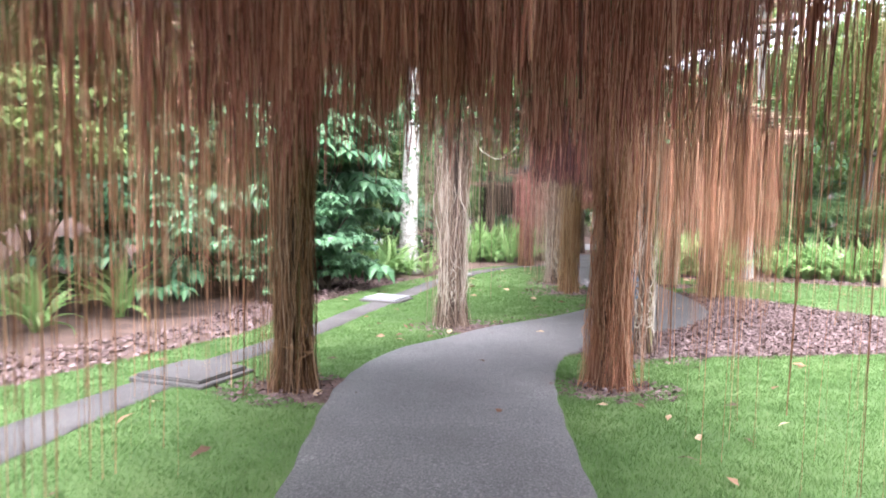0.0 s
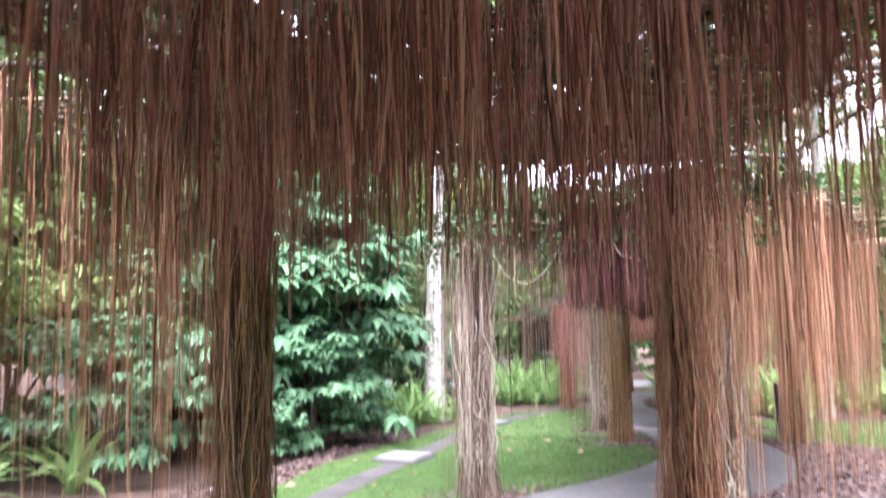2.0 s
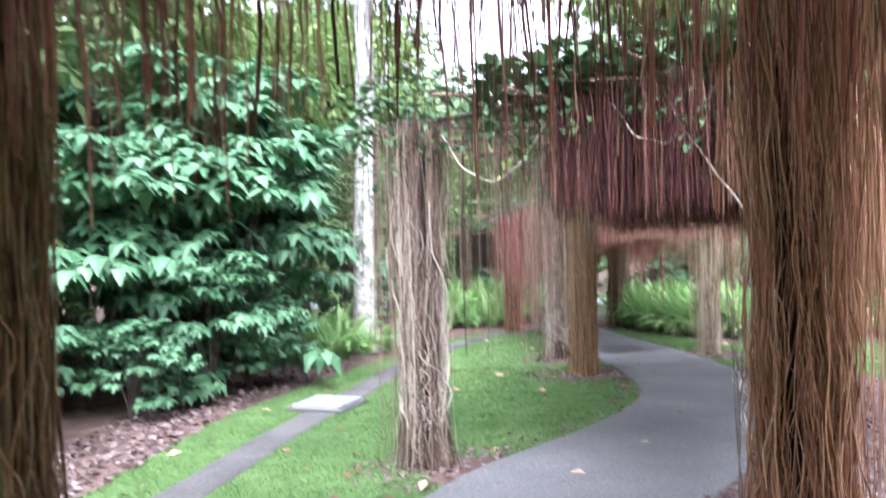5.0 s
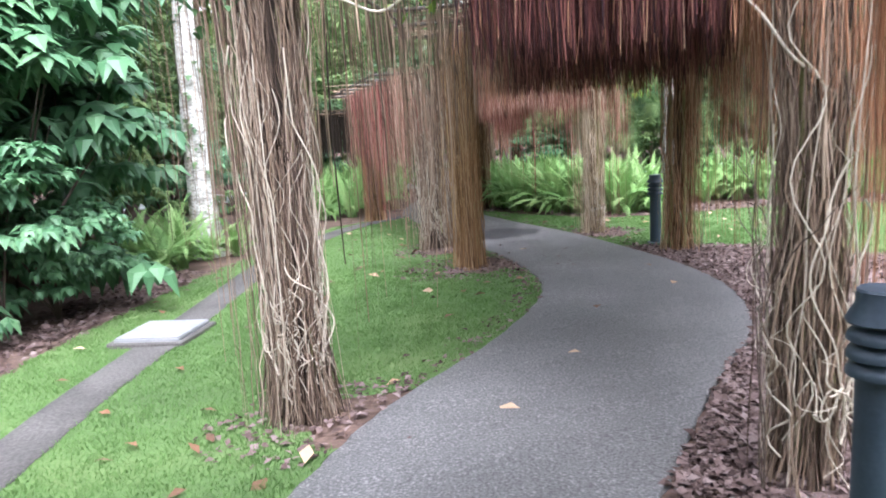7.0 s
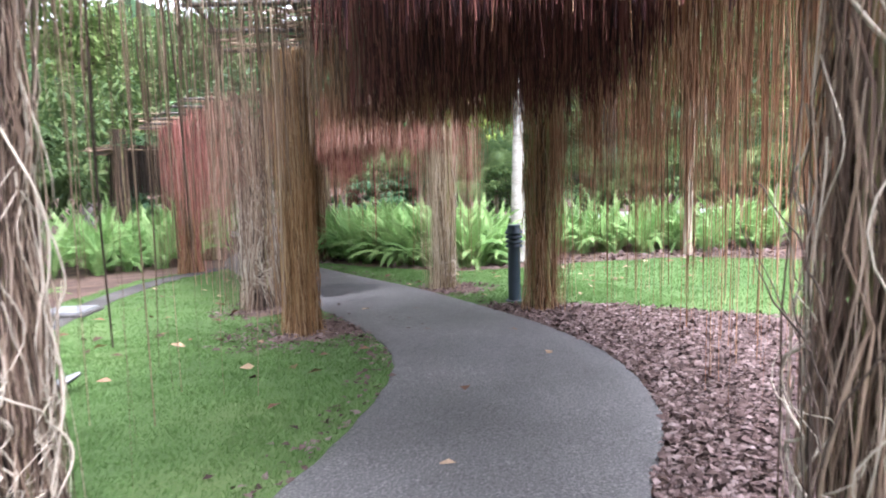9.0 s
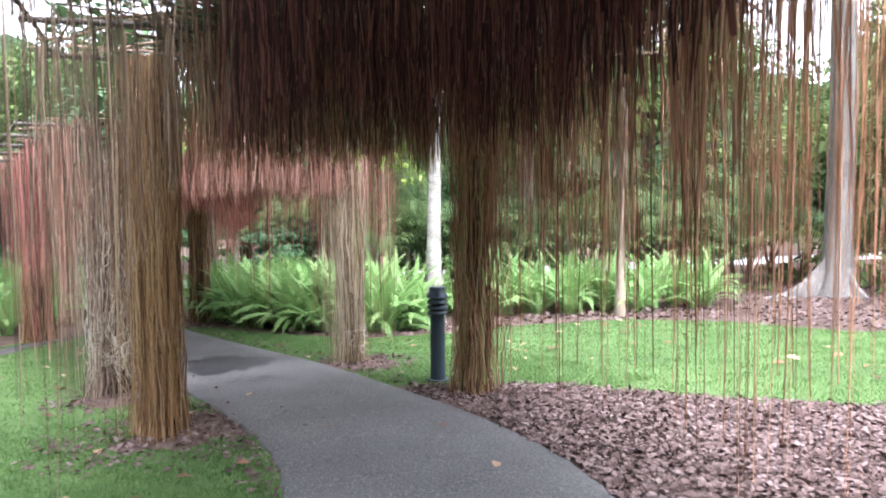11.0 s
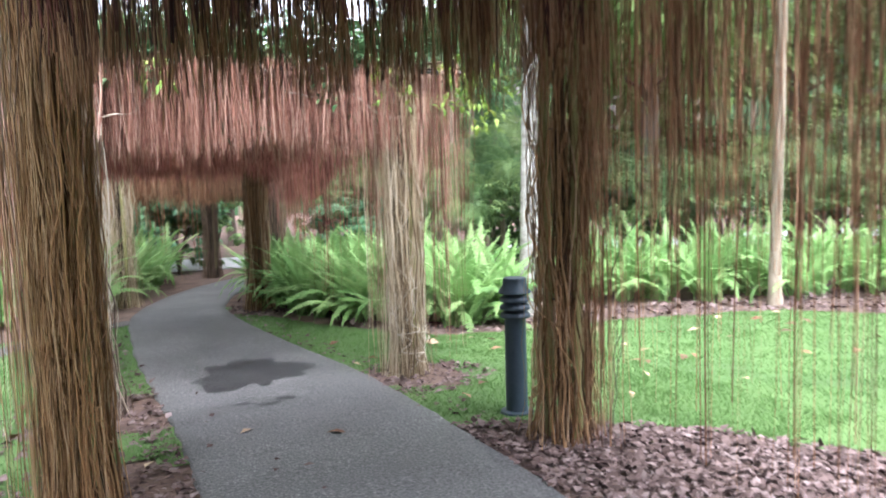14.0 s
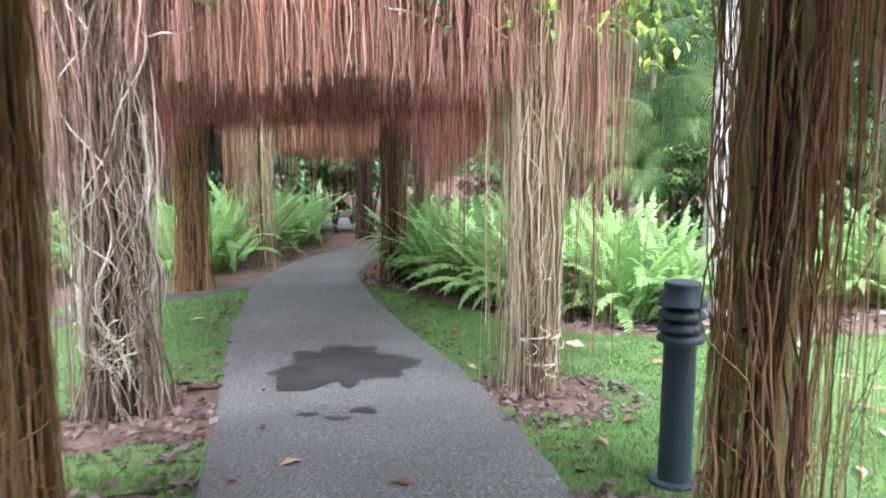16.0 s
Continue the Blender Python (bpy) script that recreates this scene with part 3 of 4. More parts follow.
# the inner curtain gets the roof's shade through its dark colour
root_curtain(ARBOURS[1], 14500, 0.85, 0.0026, lambda u, v, r: bend(u, v) & ((v > 0.0) | (r < 0.8)) & (v < 0.75), "dense dark red aerial roots, coloured as shaded, hanging over the bend of the path", M_ROOT_SHADED)
root_curtain(ARBOURS[1], 14500, 0.85, 0.0026, lambda u, v, r: bend(u, v) & ((v <= 0.0) & (r < 0.1) | (v >= 0.75)), "brown aerial roots hanging over the bend of the path", M_ROOT_THIN)
root_curtain(ARBOURS[1], 14500, 0.85, 0.0026, lambda u, v, r: (u <= 0.42 * (1 - v)) & (r < 0.10), "sparse dark aerial roots hanging over the lawn", M_ROOT_DARK)
# open side again: brightness comes from the lit root colour
root_curtain(ARBOURS[1], 14500, 0.85, 0.0022, lambda u, v, r: (u > 0.86) & (v < 0.5) & (r < 0.55), "rust-orange aerial roots, coloured as lit, hanging at the open side of the pergola", M_ROOT_LIT)
root_curtain(ARBOURS[1], 14500, 0.85, 0.0022, lambda u, v, r: (u > 0.86) & (v >= 0.5) & (r < 0.58), "thin rusty brown aerial roots hanging above the lawn", M_ROOT_THIN)
root_curtain(ARBOURS[2], 13500, 0.5, 0.0024, lambda u, v, r: full(u, v, r) & (v < 0.2), "pinkish brown aerial roots trimmed level above the path", M_ROOT_PINK)
root_curtain(ARBOURS[2], 13500, 0.5, 0.0024, lambda u, v, r: full(u, v, r) & (v >= 0.2), "reddish brown aerial roots trimmed level above the path", M_ROOT)
root_curtain(ARBOURS[3], 4500, 0.5, 0.0045, full, "brown aerial roots hanging over the far bend of the path", M_ROOT_THIN)
root_curtain(ARBOURS[4], 700, 0.05, 0.006, lambda u, v, r: r < 2, "dark brown aerial roots hanging behind the ferns", M_NEAR_BLACK)
open_left = lambda u, v, r: (u > 0.24 * (1 - v)) | (r < 0.2)
for arb, n, h, stems, over, cover in zip(ARBOURS, (16000, 14000, 4200, 1200, 600), (6, 40, 14, 4, 0), (1500, 900, 500, 300, 120), (0.14, 0.26, 0.13, 0.13, 0.1), (None, open_left, None, None, None)):
    roof_vines(arb, n, "green climbing vine leaves covering the pergola roof", h, over, cover)
    roof_tangle(arb, stems, "brown woody vine stems matted over the pergola roof", over, cover)


def loop_vine(arb, u0, h0, u1, h1, dip, v=-0.02):
    a, b = arb.at(u0, v), arb.at(u1, v)
    t = np.linspace(0, 1, 24)
    xy = a + (b - a) * t[:, None]
    z = ground_z(xy[:, 0], xy[:, 1]) + h0 + (h1 - h0) * t - dip * 4 * t * (1 - t) + 0.012 * np.sin(t * 21 + u0 * 9)
    pts = np.concatenate([xy + 0.015 * np.sin(t * 13 + u1)[:, None], z[:, None]], -1)
    w, f = strands(pts[None], np.full((1, 24), 0.007), 6)
    tagged(put("loop_vine", np_mesh("loop_vine", w, f, M_VINE)), "pale woody vine slung in a loop from the pergola", "vine", group="looping vines on the pergolas")


for k, u0, h0, u1, h1, dip in ((1, 0.10, 2.75, 0.46, 2.8, 0.42), (1, 0.62, 2.8, 0.86, 2.78, 0.30), (1, 0.74, 2.85, 1.0, 1.75, 0.06), (2, 0.05, 2.3, 0.3, 2.62, 0.2), (2, 0.55, 2.62, 0.8, 2.6, 0.22), (2, 0.78, 2.6, 1.02, 2.25, 0.15)):
    loop_vine(ARBOURS[k], u0, h0, u1, h1, dip)


def sprig(x, y, h, n, drop, label):
    """A leafy shoot that hangs from the roof."""
    t = np.linspace(0, 1, n)
    z0 = float(ground_z(x, y)) + h
    pos = np.stack([x + rng.normal(0, 0.09, n), y + rng.normal(0, 0.09, n), z0 - drop * t], -1)
    d = unit(n, 0.4) - np.array([0, 0, 0.7])
    L = rng.uniform(0.06, 0.13, n)
    ob = empty("leafy_shoot", x, y, z0)
    tagged(ob, label, "vine", group="leafy shoots under the roofs")
    w, f = leaves(pos - np.array(ob.location), d, np.tile([0.2, 0.1, 1.0], (n, 1)), L, L * 0.4)
    tagged(put("foliage", np_mesh("foliage", w, f, M_FRESH, False), ob), kind="stuff")
    k = np.linspace(0, 1, 8)
    w, f = strands(np.stack([0 * k, 0 * k, 0.2 - (drop + 0.2) * k], -1)[None], np.full((1, 8), 0.004), 5)
    put("stem", np_mesh("stem", w, f, M_BROWN_BARK), ob)


for x, y, h, n, drop in ((5.75, 16.6, 2.68, 60, 0.6), (5.45, 16.5, 2.7, 40, 0.45), (5.0, 16.7, 2.7, 30, 0.4), (3.2, 16.8, 2.68, 24, 0.3), (0.9, 10.0, 2.75, 30, 0.4), (2.0, 9.1, 2.7, 26, 0.45), (1.6, 9.5, 2.85, 24, 0.3)):
    sprig(x, y, h, n, drop, "fresh yellow-green leafy shoot hanging from the pergola")


# ---- posts wrapped in roots ----
def root_post(x, y, radius, material, label, n=240, pale=22, roof=2.9, poles=2, loose=0.03, rungs=True, core=0.68, vine_r=None, pole_at=None, hang=0, facing=180.0):
    ob = empty("root_covered_post", x, y)
    tagged(ob, label, "post", group="root-covered posts of the pergolas")
    for i in range(poles):
        a = 2.2 + i * np.pi * 2 / max(poles, 1)
        px, py = pole_at[i] if pole_at else (radius * 0.55 * math.cos(a), radius * 0.55 * math.sin(a))
        bar("pole", (px, py, -0.1), (px, py, roof), 0.036 if pole_at else 0.03, M_POLE if poles == 2 else M_STEEL, ob)
    if rungs:
        for h in np.arange(0.4, roof, 0.5):
            bar("rung", (-radius * 0.6, -radius * 0.3, h), (radius * 0.6, radius * 0.3, h), 0.008, M_STEEL, ob, 6)
    K = 16
    t = np.linspace(0, 1, K)
    z = roof * (1 - t)
    cords = 15
    cord_a, cord_r = (np.arange(cords) + rng.uniform(-0.4, 0.4, cords)) * 2 * np.pi / cords, rng.uniform(0.62, 1.02, cords)
    pick = rng.integers(0, cords, n)
    free = rng.random(n) < 0.28
    ang = np.where(free, rng.random(n) * 2 * np.pi, cord_a[pick] + rng.normal(0, 0.11, n))
    rr = radius * np.where(free, np.sqrt(rng.uniform(0.2, 1.15, n)), cord_r[pick] + rng.normal(0, 0.07, n))
    flare = 1 + 0.22 * np.clip((0.35 - z) / 0.35, 0, 1) ** 1.5 + 0.10 * np.clip((z - 1.7) / 1.2, 0, 1)
    wob = np.cumsum(rng.normal(0, loose * 0.5, (n, K, 2)), axis=1)
    wob -= wob.mean(axis=1, keepdims=True)
    cord_sway = (rng.normal(0, 0.28, (cords, 1)) * np.sin(rng.uniform(2, 7, (cords, 1)) * t + rng.uniform(0, 6.3, (cords, 1))))[pick]
    tw = rng.normal(0, 0.2, n)[:, None] * t + cord_sway
    X = rr[:, None] * flare * np.cos(ang[:, None] + tw) + wob[..., 0]
    Y = rr[:, None] * flare * np.sin(ang[:, None] + tw) + wob[..., 1]
    paths = np.stack([X, Y, np.broadcast_to(z, X.shape)], -1)
    n_big = rng.random(n) ** 3
    rad = (0.0015 + 0.0058 * n_big)[:, None] * np.linspace(0.9, 1.1, K)[None]
    v, f = strands(paths, rad)
    tagged(put("root_sheath", np_mesh("root_sheath", v, f, material), ob, "bundle of thin straight roots"), kind="stuff")
    if hang:
        a, q = radians(facing) + rng.uniform(-1.4, 1.4, hang), radius * rng.uniform(1.0, 2.3, hang)
        low = np.where(rng.random(hang) < 0.4, 0.0, rng.uniform(0.0, 1.5, hang))
        hz = roof + (low - roof)[:, None] * t
        sway = np.cumsum(rng.normal(0, 0.008, (hang, K, 2)), axis=1)
        hx, hy = (q * np.cos(a))[:, None] + sway[..., 0], (q * np.sin(a))[:, None] + sway[..., 1]
        v, f = strands(np.stack([hx, hy, hz], -1), np.broadcast_to(rng.uniform(0.0012, 0.0032, hang)[:, None], (hang, K)))
        tagged(put("root_fringe", np_mesh("root_fringe", v, f, M_ROOT_THIN if material is M_ROOT_MIX else material), ob, "loose thin roots hanging round the post"), kind="stuff")
    # plain dark tube that stands in for shade in the gaps between roots
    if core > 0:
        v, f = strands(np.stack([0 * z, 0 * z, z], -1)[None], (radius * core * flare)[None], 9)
        put("core", np_mesh("core", v, f, M_NEAR_BLACK), ob, "near-black filler for the shade between the roots")
    if pale:
        K = 30
        t = np.linspace(0, 1, K)
        z0, z1 = 0.4 + 2.4 * rng.random(pale) ** 1.4, rng.uniform(0.0, 0.5, pale)

        def wave(big, low, high):
            return big * rng.normal(size=(pale, 1)) * np.sin(rng.uniform(low, high, (pale, 1)) * t + rng.uniform(0, 6.3, (pale, 1)))
        z = z0[:, None] + (z1 - z0)[:, None] * t + wave(0.05, 6, 16) * np.sin(np.pi * t)
        z = np.maximum(z, 0.0)
        a = rng.random((pale, 1)) * 2 * np.pi + wave(0.5, 1, 6) + wave(0.22, 9, 30)
        r = (vine_r or radius) * (1.02 + np.abs(wave(0.10 + 4 * loose, 3, 9)) * np.clip(1.3 - t, 0.4, 1))
        r = r * (1 + 0.22 * np.clip((0.35 - z) / 0.35, 0, 1) ** 1.5)
        paths = np.stack([r * np.cos(a), r * np.sin(a), z], -1)
        rad = np.broadcast_to((0.0017 + 0.0034 * rng.random(pale) ** 2.5)[:, None], (pale, K)).copy()
        for k in range(pale):
            v, f = strands(paths[k:k + 1], rad[k:k + 1], 5)
            put("vine_stem", np_mesh("vine_stem", v, f, M_VINE if material in (M_ROOT_PALE, M_ROOT_STRAW) or vine_r else material), ob, "curling vine stem")
    return ob


root_post(-1.35, 6.83, 0.165, M_ROOT_MIX, "post wrapped in dark brown hanging roots beside the path", 330, 14, hang=45, loose=0.034)
# lawn-edge sheath brightened with the painted-lit root colour
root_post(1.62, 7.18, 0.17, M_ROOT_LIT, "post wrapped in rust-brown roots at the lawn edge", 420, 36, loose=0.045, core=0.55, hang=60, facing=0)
root_post(2.30, 8.76, 0.12, M_ROOT_PALE, "post with pale curling roots and a green pole", 260, 42, loose=0.045, core=0.25, vine_r=0.165, pole_at=[(0.15, 0.03), (-0.02, 0.02)], hang=40, facing=60)
root_post(0.15, 10.6, 0.165, M_ROOT_PALE, "post densely wrapped in grey-brown roots on the lawn", 400, 84, loose=0.045, hang=50)
root_post(2.57, 15.13, 0.155, M_ROOT_RUST, "post wrapped in straight rust-brown roots at the bend", 420, 30, loose=0.026, hang=80)
root_post(5.24, 14.69, 0.165, M_ROOT_MIX, "post wrapped in dark brown roots beside the bollard light", 150, 26, loose=0.042, core=0.2, hang=90, facing=-15)
root_post(2.56, 17.03, 0.20, M_ROOT_PALE, "post wrapped in pale grey tangled roots", 300, 96, loose=0.045, hang=60, roof=2.66)
root_post(5.14, 16.95, 0.15, M_ROOT_STRAW, "slender post wrapped in straw-coloured roots before the ferns", 260, 28, core=0.4, hang=45, facing=150, roof=2.66)
root_post(2.43, 21.85, 0.18, M_ROOT_RUST, "post wrapped in rust-brown roots beside the fern bed", 360, 0, roof=2.66)
root_post(4.93, 22.2, 0.17, M_ROOT_MIX, "post wrapped in brown roots at the far bend", 360, 0, roof=2.66)
root_post(3.12, 24.2, 0.22, M_ROOT_STRAW, "post wrapped in pale loose roots among ferns", 200, 8, loose=0.05, core=0.2)
root_post(5.55, 23.6, 0.16, M_ROOT_DARK, "post wrapped in brown roots behind the ferns", 160, 0)
root_post(5.15, 28.5, 0.18, M_ROOT_DARK, "dark post wrapped in roots at the far bend", 160, 0)
root_post(7.4, 26.9, 0.18, M_ROOT_DARK, "dark post wrapped in roots at the far bend", 120, 0)
root_post(1.6, 25.8, 0.15, M_ROOT_DARK, "dark post wrapped in roots behind the ferns", 90, 0)
root_post(2.6, 26.0, 0.15, M_ROOT_DARK, "dark post wrapped in roots behind the ferns", 90, 0)
# unseen pair, added to carry the extended rear of the first pergola
root_post(-1.45, -1.6, 0.17, M_ROOT_DARK, "post wrapped in dark brown hanging roots beside the path", 200, 4)
root_post(1.5, -1.6, 0.17, M_ROOT_RUST, "post wrapped in rust-brown roots at the lawn edge", 200, 4)

for px, py, r in ((-1.25, 6.75, 0.6), (1.62, 7.0, 0.5), (0.4, 10.4, 0.7), (2.8, 15.0, 0.8), (2.75, 15.0, 0.95), (2.8, 16.8, 0.75), (5.1, 16.75, 0.55), (2.35, 8.7, 0.6), (4.95, 22, 0.6)):
    litter("leaf_litter", ring_spots(px, py, r, 560), 0.062, "dry brown leaves and bark bits round the root-covered post")
edge = np.stack([PATH_L[:, 0] - 0.12, PATH_L[:, 1]], -1)
edge = edge[(edge[:, 1] > 10.5) & (edge[:, 1] < 21)]
litter("leaf_litter", np.repeat(edge, 6, axis=0) + rng.normal(0, 0.10, (len(edge) * 6, 2)), 0.07, "dry leaves caught along the edge of the path")
edge = np.stack([PATH_R[:, 0] + 0.12, PATH_R[:, 1]], -1)
edge = edge[(edge[:, 1] > 15) & (edge[:, 1] < 23)]
litter("leaf_litter", np.repeat(edge, 7, axis=0) + rng.normal(0, 0.12, (len(edge) * 7, 2)), 0.07, "dry leaves caught along the edge of the path")


# ---- bollard lights ----
def lathe(prof, n=28):
    p = np.array(prof)
    a = np.arange(n) * 2 * np.pi / n
    v = np.stack([p[:, None, 0] * np.cos(a), p[:, None, 0] * np.sin(a), np.broadcast_to(p[:, None, 1], (len(p), n))], -1).reshape(-1, 3)
    i = np.arange(len(p) * n).reshape(len(p), n)
    j = np.roll(i, -1, axis=1)
    f = np.stack([i[:-1], j[:-1], j[1:], i[1:]], -1).reshape(-1, 4)
    return v, f


def bollard(x, y, label, tall=1.0):
    ob = empty("bollard_light", x, y)
    ob.scale = (1, 1, tall)
    tagged(ob, label, "bollard light", group="bollard lights along the path")
    def lp(name, prof, m, lab=""):
        v, f = lathe(prof)
        me = np_mesh(name, v, f, m)
        me.set_sharp_from_angle(angle=radians(35))
        put(name, me, ob, lab)
    lp("base_plate", [(0.0, 0.0), (0.115, 0.0), (0.118, 0.012), (0.112, 0.028), (0.085, 0.034), (0.0, 0.034)], M_BOLLARD)
    lp("shaft", [(0.078, 0.03), (0.076, 0.05), (0.073, 0.69), (0.0, 0.69)], M_BOLLARD)
    lp("lens", [(0.0, 0.68), (0.062, 0.68), (0.062, 0.90), (0.0, 0.90)], M_LENS, "dark unlit lens behind the louvres")
    for h in (0.69, 0.745, 0.80):
        lp("louvre", [(0.062, h + 0.03), (0.10, h + 0.005), (0.106, h), (0.106, h + 0.012), (0.10, h + 0.026), (0.062, h + 0.05)], M_BOLLARD)
    lp("cap", [(0.06, 0.875), (0.108, 0.855), (0.112, 0.862), (0.108, 0.872), (0.082, 0.915), (0.080, 0.955), (0.074, 0.962), (0.0, 0.964)], M_BOLLARD)


bollard(5.31, 15.37, "slate-blue metal bollard light with louvred head")
bollard(2.0, 8.06, "slate-blue metal bollard light beside pale roots", 1.12)


# ---- slabs ----
def slab(x, y, rz, sx, sy, h, label, material=M_SLAB):
    bm = bmesh.new()
    bmesh.ops.create_cube(bm, size=1, matrix=Matrix.Diagonal((sx, sy, h, 1)))
    bmesh.ops.bevel(bm, geom=bm.edges[:], offset=0.012, segments=2, affect="EDGES")
    ob = part("cover_slab", bm, material, None, label, False)
    ob.matrix_basis = pose(x, y, ground_z(x, y) + h / 2 + 0.03, -2, 0, rz)
    tagged(ob, "", "drain cover", group="drain covers on the narrow strip")
    bm = bmesh.new()
    bmesh.ops.create_cube(bm, size=1, matrix=Matrix.Diagonal((sx + 0.1, sy + 0.08, 0.07, 1)))
    bmesh.ops.bevel(bm, geom=bm.edges[:], offset=0.01, segments=1, affect="EDGES")
    rim = part("rim", bm, M_CONC, ob, "weathered concrete rim", False)
    rim.location = (0, 0, -h / 2 - 0.01)


slab(-2.4, 7.2, -20, 0.72, 0.75, 0.06, "grey square concrete drain cover set in the lawn", M_CONC)
slab(-0.98, 13.3, -20, 0.62, 0.68, 0.06, "pale grey concrete drain cover on the narrow strip")


slab(0.36, 18.15, -24, 0.55, 0.6, 0.05, "pale grey concrete drain cover far along the strip")

# curled palm sheath on the lawn
t = np.linspace(0, 1, 14)
w = 0.075 * np.sin(np.pi * np.clip(t * 0.92 + 0.05, 0, 1)) ** 0.7 + 0.008
arc = np.linspace(-1.1, 1.1, 9)
x = 0.52 * (t[:, None] - 0.5) + 0 * arc
y = w[:, None] * np.sin(arc)
z = 0.05 + 0.10 * t[:, None] ** 2 + w[:, None] * (1 - np.cos(arc)) * 0.9
top = np.stack([x, y, z], -1)
low = top - np.array([0, 0, 0.012])
i = np.arange(14 * 9).reshape(14, 9)
f = np.stack([i[:-1, :-1], i[:-1, 1:], i[1:, 1:], i[1:, :-1]], -1).reshape(-1, 4)
sheath = empty("palm_sheath", 0.22, 13.85, float(ground_z(0.22, 13.85)) - 0.01, 35)
tagged(sheath, "curled dead palm sheath, dark outside, lying on grass", "palm sheath")
put("inner_face", np_mesh("inner_face", top.reshape(-1, 3), f, M_SLAB), sheath, "pale grey inner face")
put("outer_face", np_mesh("outer_face", low.reshape(-1, 3), f[:, ::-1], M_LENS), sheath, "blackish outer face")


def sapling(x, y, n, tall, label):
    own = np.random.default_rng(int(x * 10))
    ob = empty("bare_sapling", x, y)
    tagged(ob, label, "sapling")
    K = 12
    t = np.linspace(0, 1, K)
    for k in range(n):
        a = own.uniform(0, 2 * np.pi)
        h0 = 0.0 if k < 3 else own.uniform(0.3, 1.3)
        L = tall * own.uniform(0.6, 1.0) if k < 3 else own.uniform(0.3, 0.8)
        lean = own.uniform(0.05, 0.22) if k < 3 else own.uniform(0.3, 0.8)
        px = lean * L * np.cos(a) * t ** 1.3 + np.cumsum(own.normal(0, 0.008, K))
        py = lean * L * np.sin(a) * t ** 1.3 + np.cumsum(own.normal(0, 0.008, K))
        w, f = strands(np.stack([px, py, h0 + L * t], -1)[None], np.linspace(0.0045, 0.0015, K)[None], 4)
        put("twig", np_mesh("twig", w, f, M_BROWN_BARK), ob)


sapling(2.05, 8.72, 7, 2.0, "bare twiggy brown sapling beside the root-covered post")
sapling(5.55, 14.62, 5, 1.0, "bare twiggy brown sapling beside the dark post")


# ---- ferns ----
def frond_mesh(length, arch, n=46, wide=0.068, seed=0):
    r = np.random.default_rng(seed)
    t = np.linspace(0.0, 1, n)
    ang = radians(80) - arch * t ** 1.3
    step = length / n
    x = np.cumsum(np.cos(ang) * step)
    z = np.cumsum(np.sin(ang) * step)
    mid = np.stack([x, 0.03 * np.sin(t * 3 + seed), z], -1)
    dirs = np.gradient(mid, axis=0)
    dirs /= np.linalg.norm(dirs, axis=1, keepdims=True)
    rib = strands(mid[None], np.linspace(0.005, 0.0015, n)[None], 3)
    w = wide * np.clip(np.sin(np.pi * np.clip(t * 0.95 + 0.08, 0, 1)) ** 0.6, 0.05, 1)
    w[t < 0.14] *= 0.2
    vs, fs = [rib[0]], [rib[1]]
    o = len(rib[0])
    for s in (1, -1):
        side = np.array([0, s, 0.0])
        lift = np.stack([0 * t, 0 * t, -0.22 * w], -1)
        half = dirs * step * 0.5
        tip = mid + side * w[:, None] + dirs * w[:, None] * 0.35 + lift + r.normal(0, 0.005, mid.shape)
        bend = mid + (tip - mid) * 0.6 + np.array([0, 0, 0.06]) * w[:, None]
        v = np.stack([mid - half * 0.6, mid + half * 0.6, bend + half * 0.8, bend - half * 0.8, tip - half * 0.15, tip + half * 0.15], 1).reshape(-1, 3)
        i = np.arange(n)[:, None] * 6
        f = np.concatenate([i + np.array([[0, 1, 2, 3]]), i + np.array([[3, 2, 5, 4]])])
        vs.append(v)
        fs.append(f + o)
        o += len(v)
    return np_mesh("frond", np.concatenate(vs), np.concatenate(fs), M_FERN)


FRONDS = [frond_mesh(1.15, 1.35, seed=1), frond_mesh(1.25, 1.0, seed=2), frond_mesh(1.0, 1.8, seed=3), frond_mesh(1.15, 0.65, seed=4), frond_mesh(1.05, 2.5, seed=5), frond_mesh(0.85, 2.1, seed=6)]


def fern(x, y, size, label, n=26):
    ob = empty("fern", x, y, rz=float(rng.uniform(0, 360)))
    tagged(ob, label, "fern", group="sword ferns in the beds")
    ob.scale = (size, size, size)
    for i in range(n):
        m = pose(float(rng.normal(0, 0.05)), float(rng.normal(0, 0.05)), 0, float(rng.normal(0, 12)), float(rng.normal(0, 14)), 360 * i / n * 2.4 + float(rng.normal(0, 20)))
        s = float(rng.uniform(0.75, 1.1))
        put("frond", FRONDS[int(rng.integers(6))], ob, m=m @ Matrix.Diagonal((s, s, s, 1)))


def fern_bed(poly, gap, size, label, n=26):
    p = np.array(poly)
    lo, hi = p.min(0), p.max(0)
    for y in np.arange(lo[1], hi[1], gap):
        for x in np.arange(lo[0], hi[0], gap):
            q = np.array([x, y]) + rng.normal(0, gap * 0.18, 2)
            if inside(poly, q[:1], q[1:])[0]:
                fern(float(q[0]), float(q[1]), size * float(rng.uniform(0.85, 1.15)), label, n)


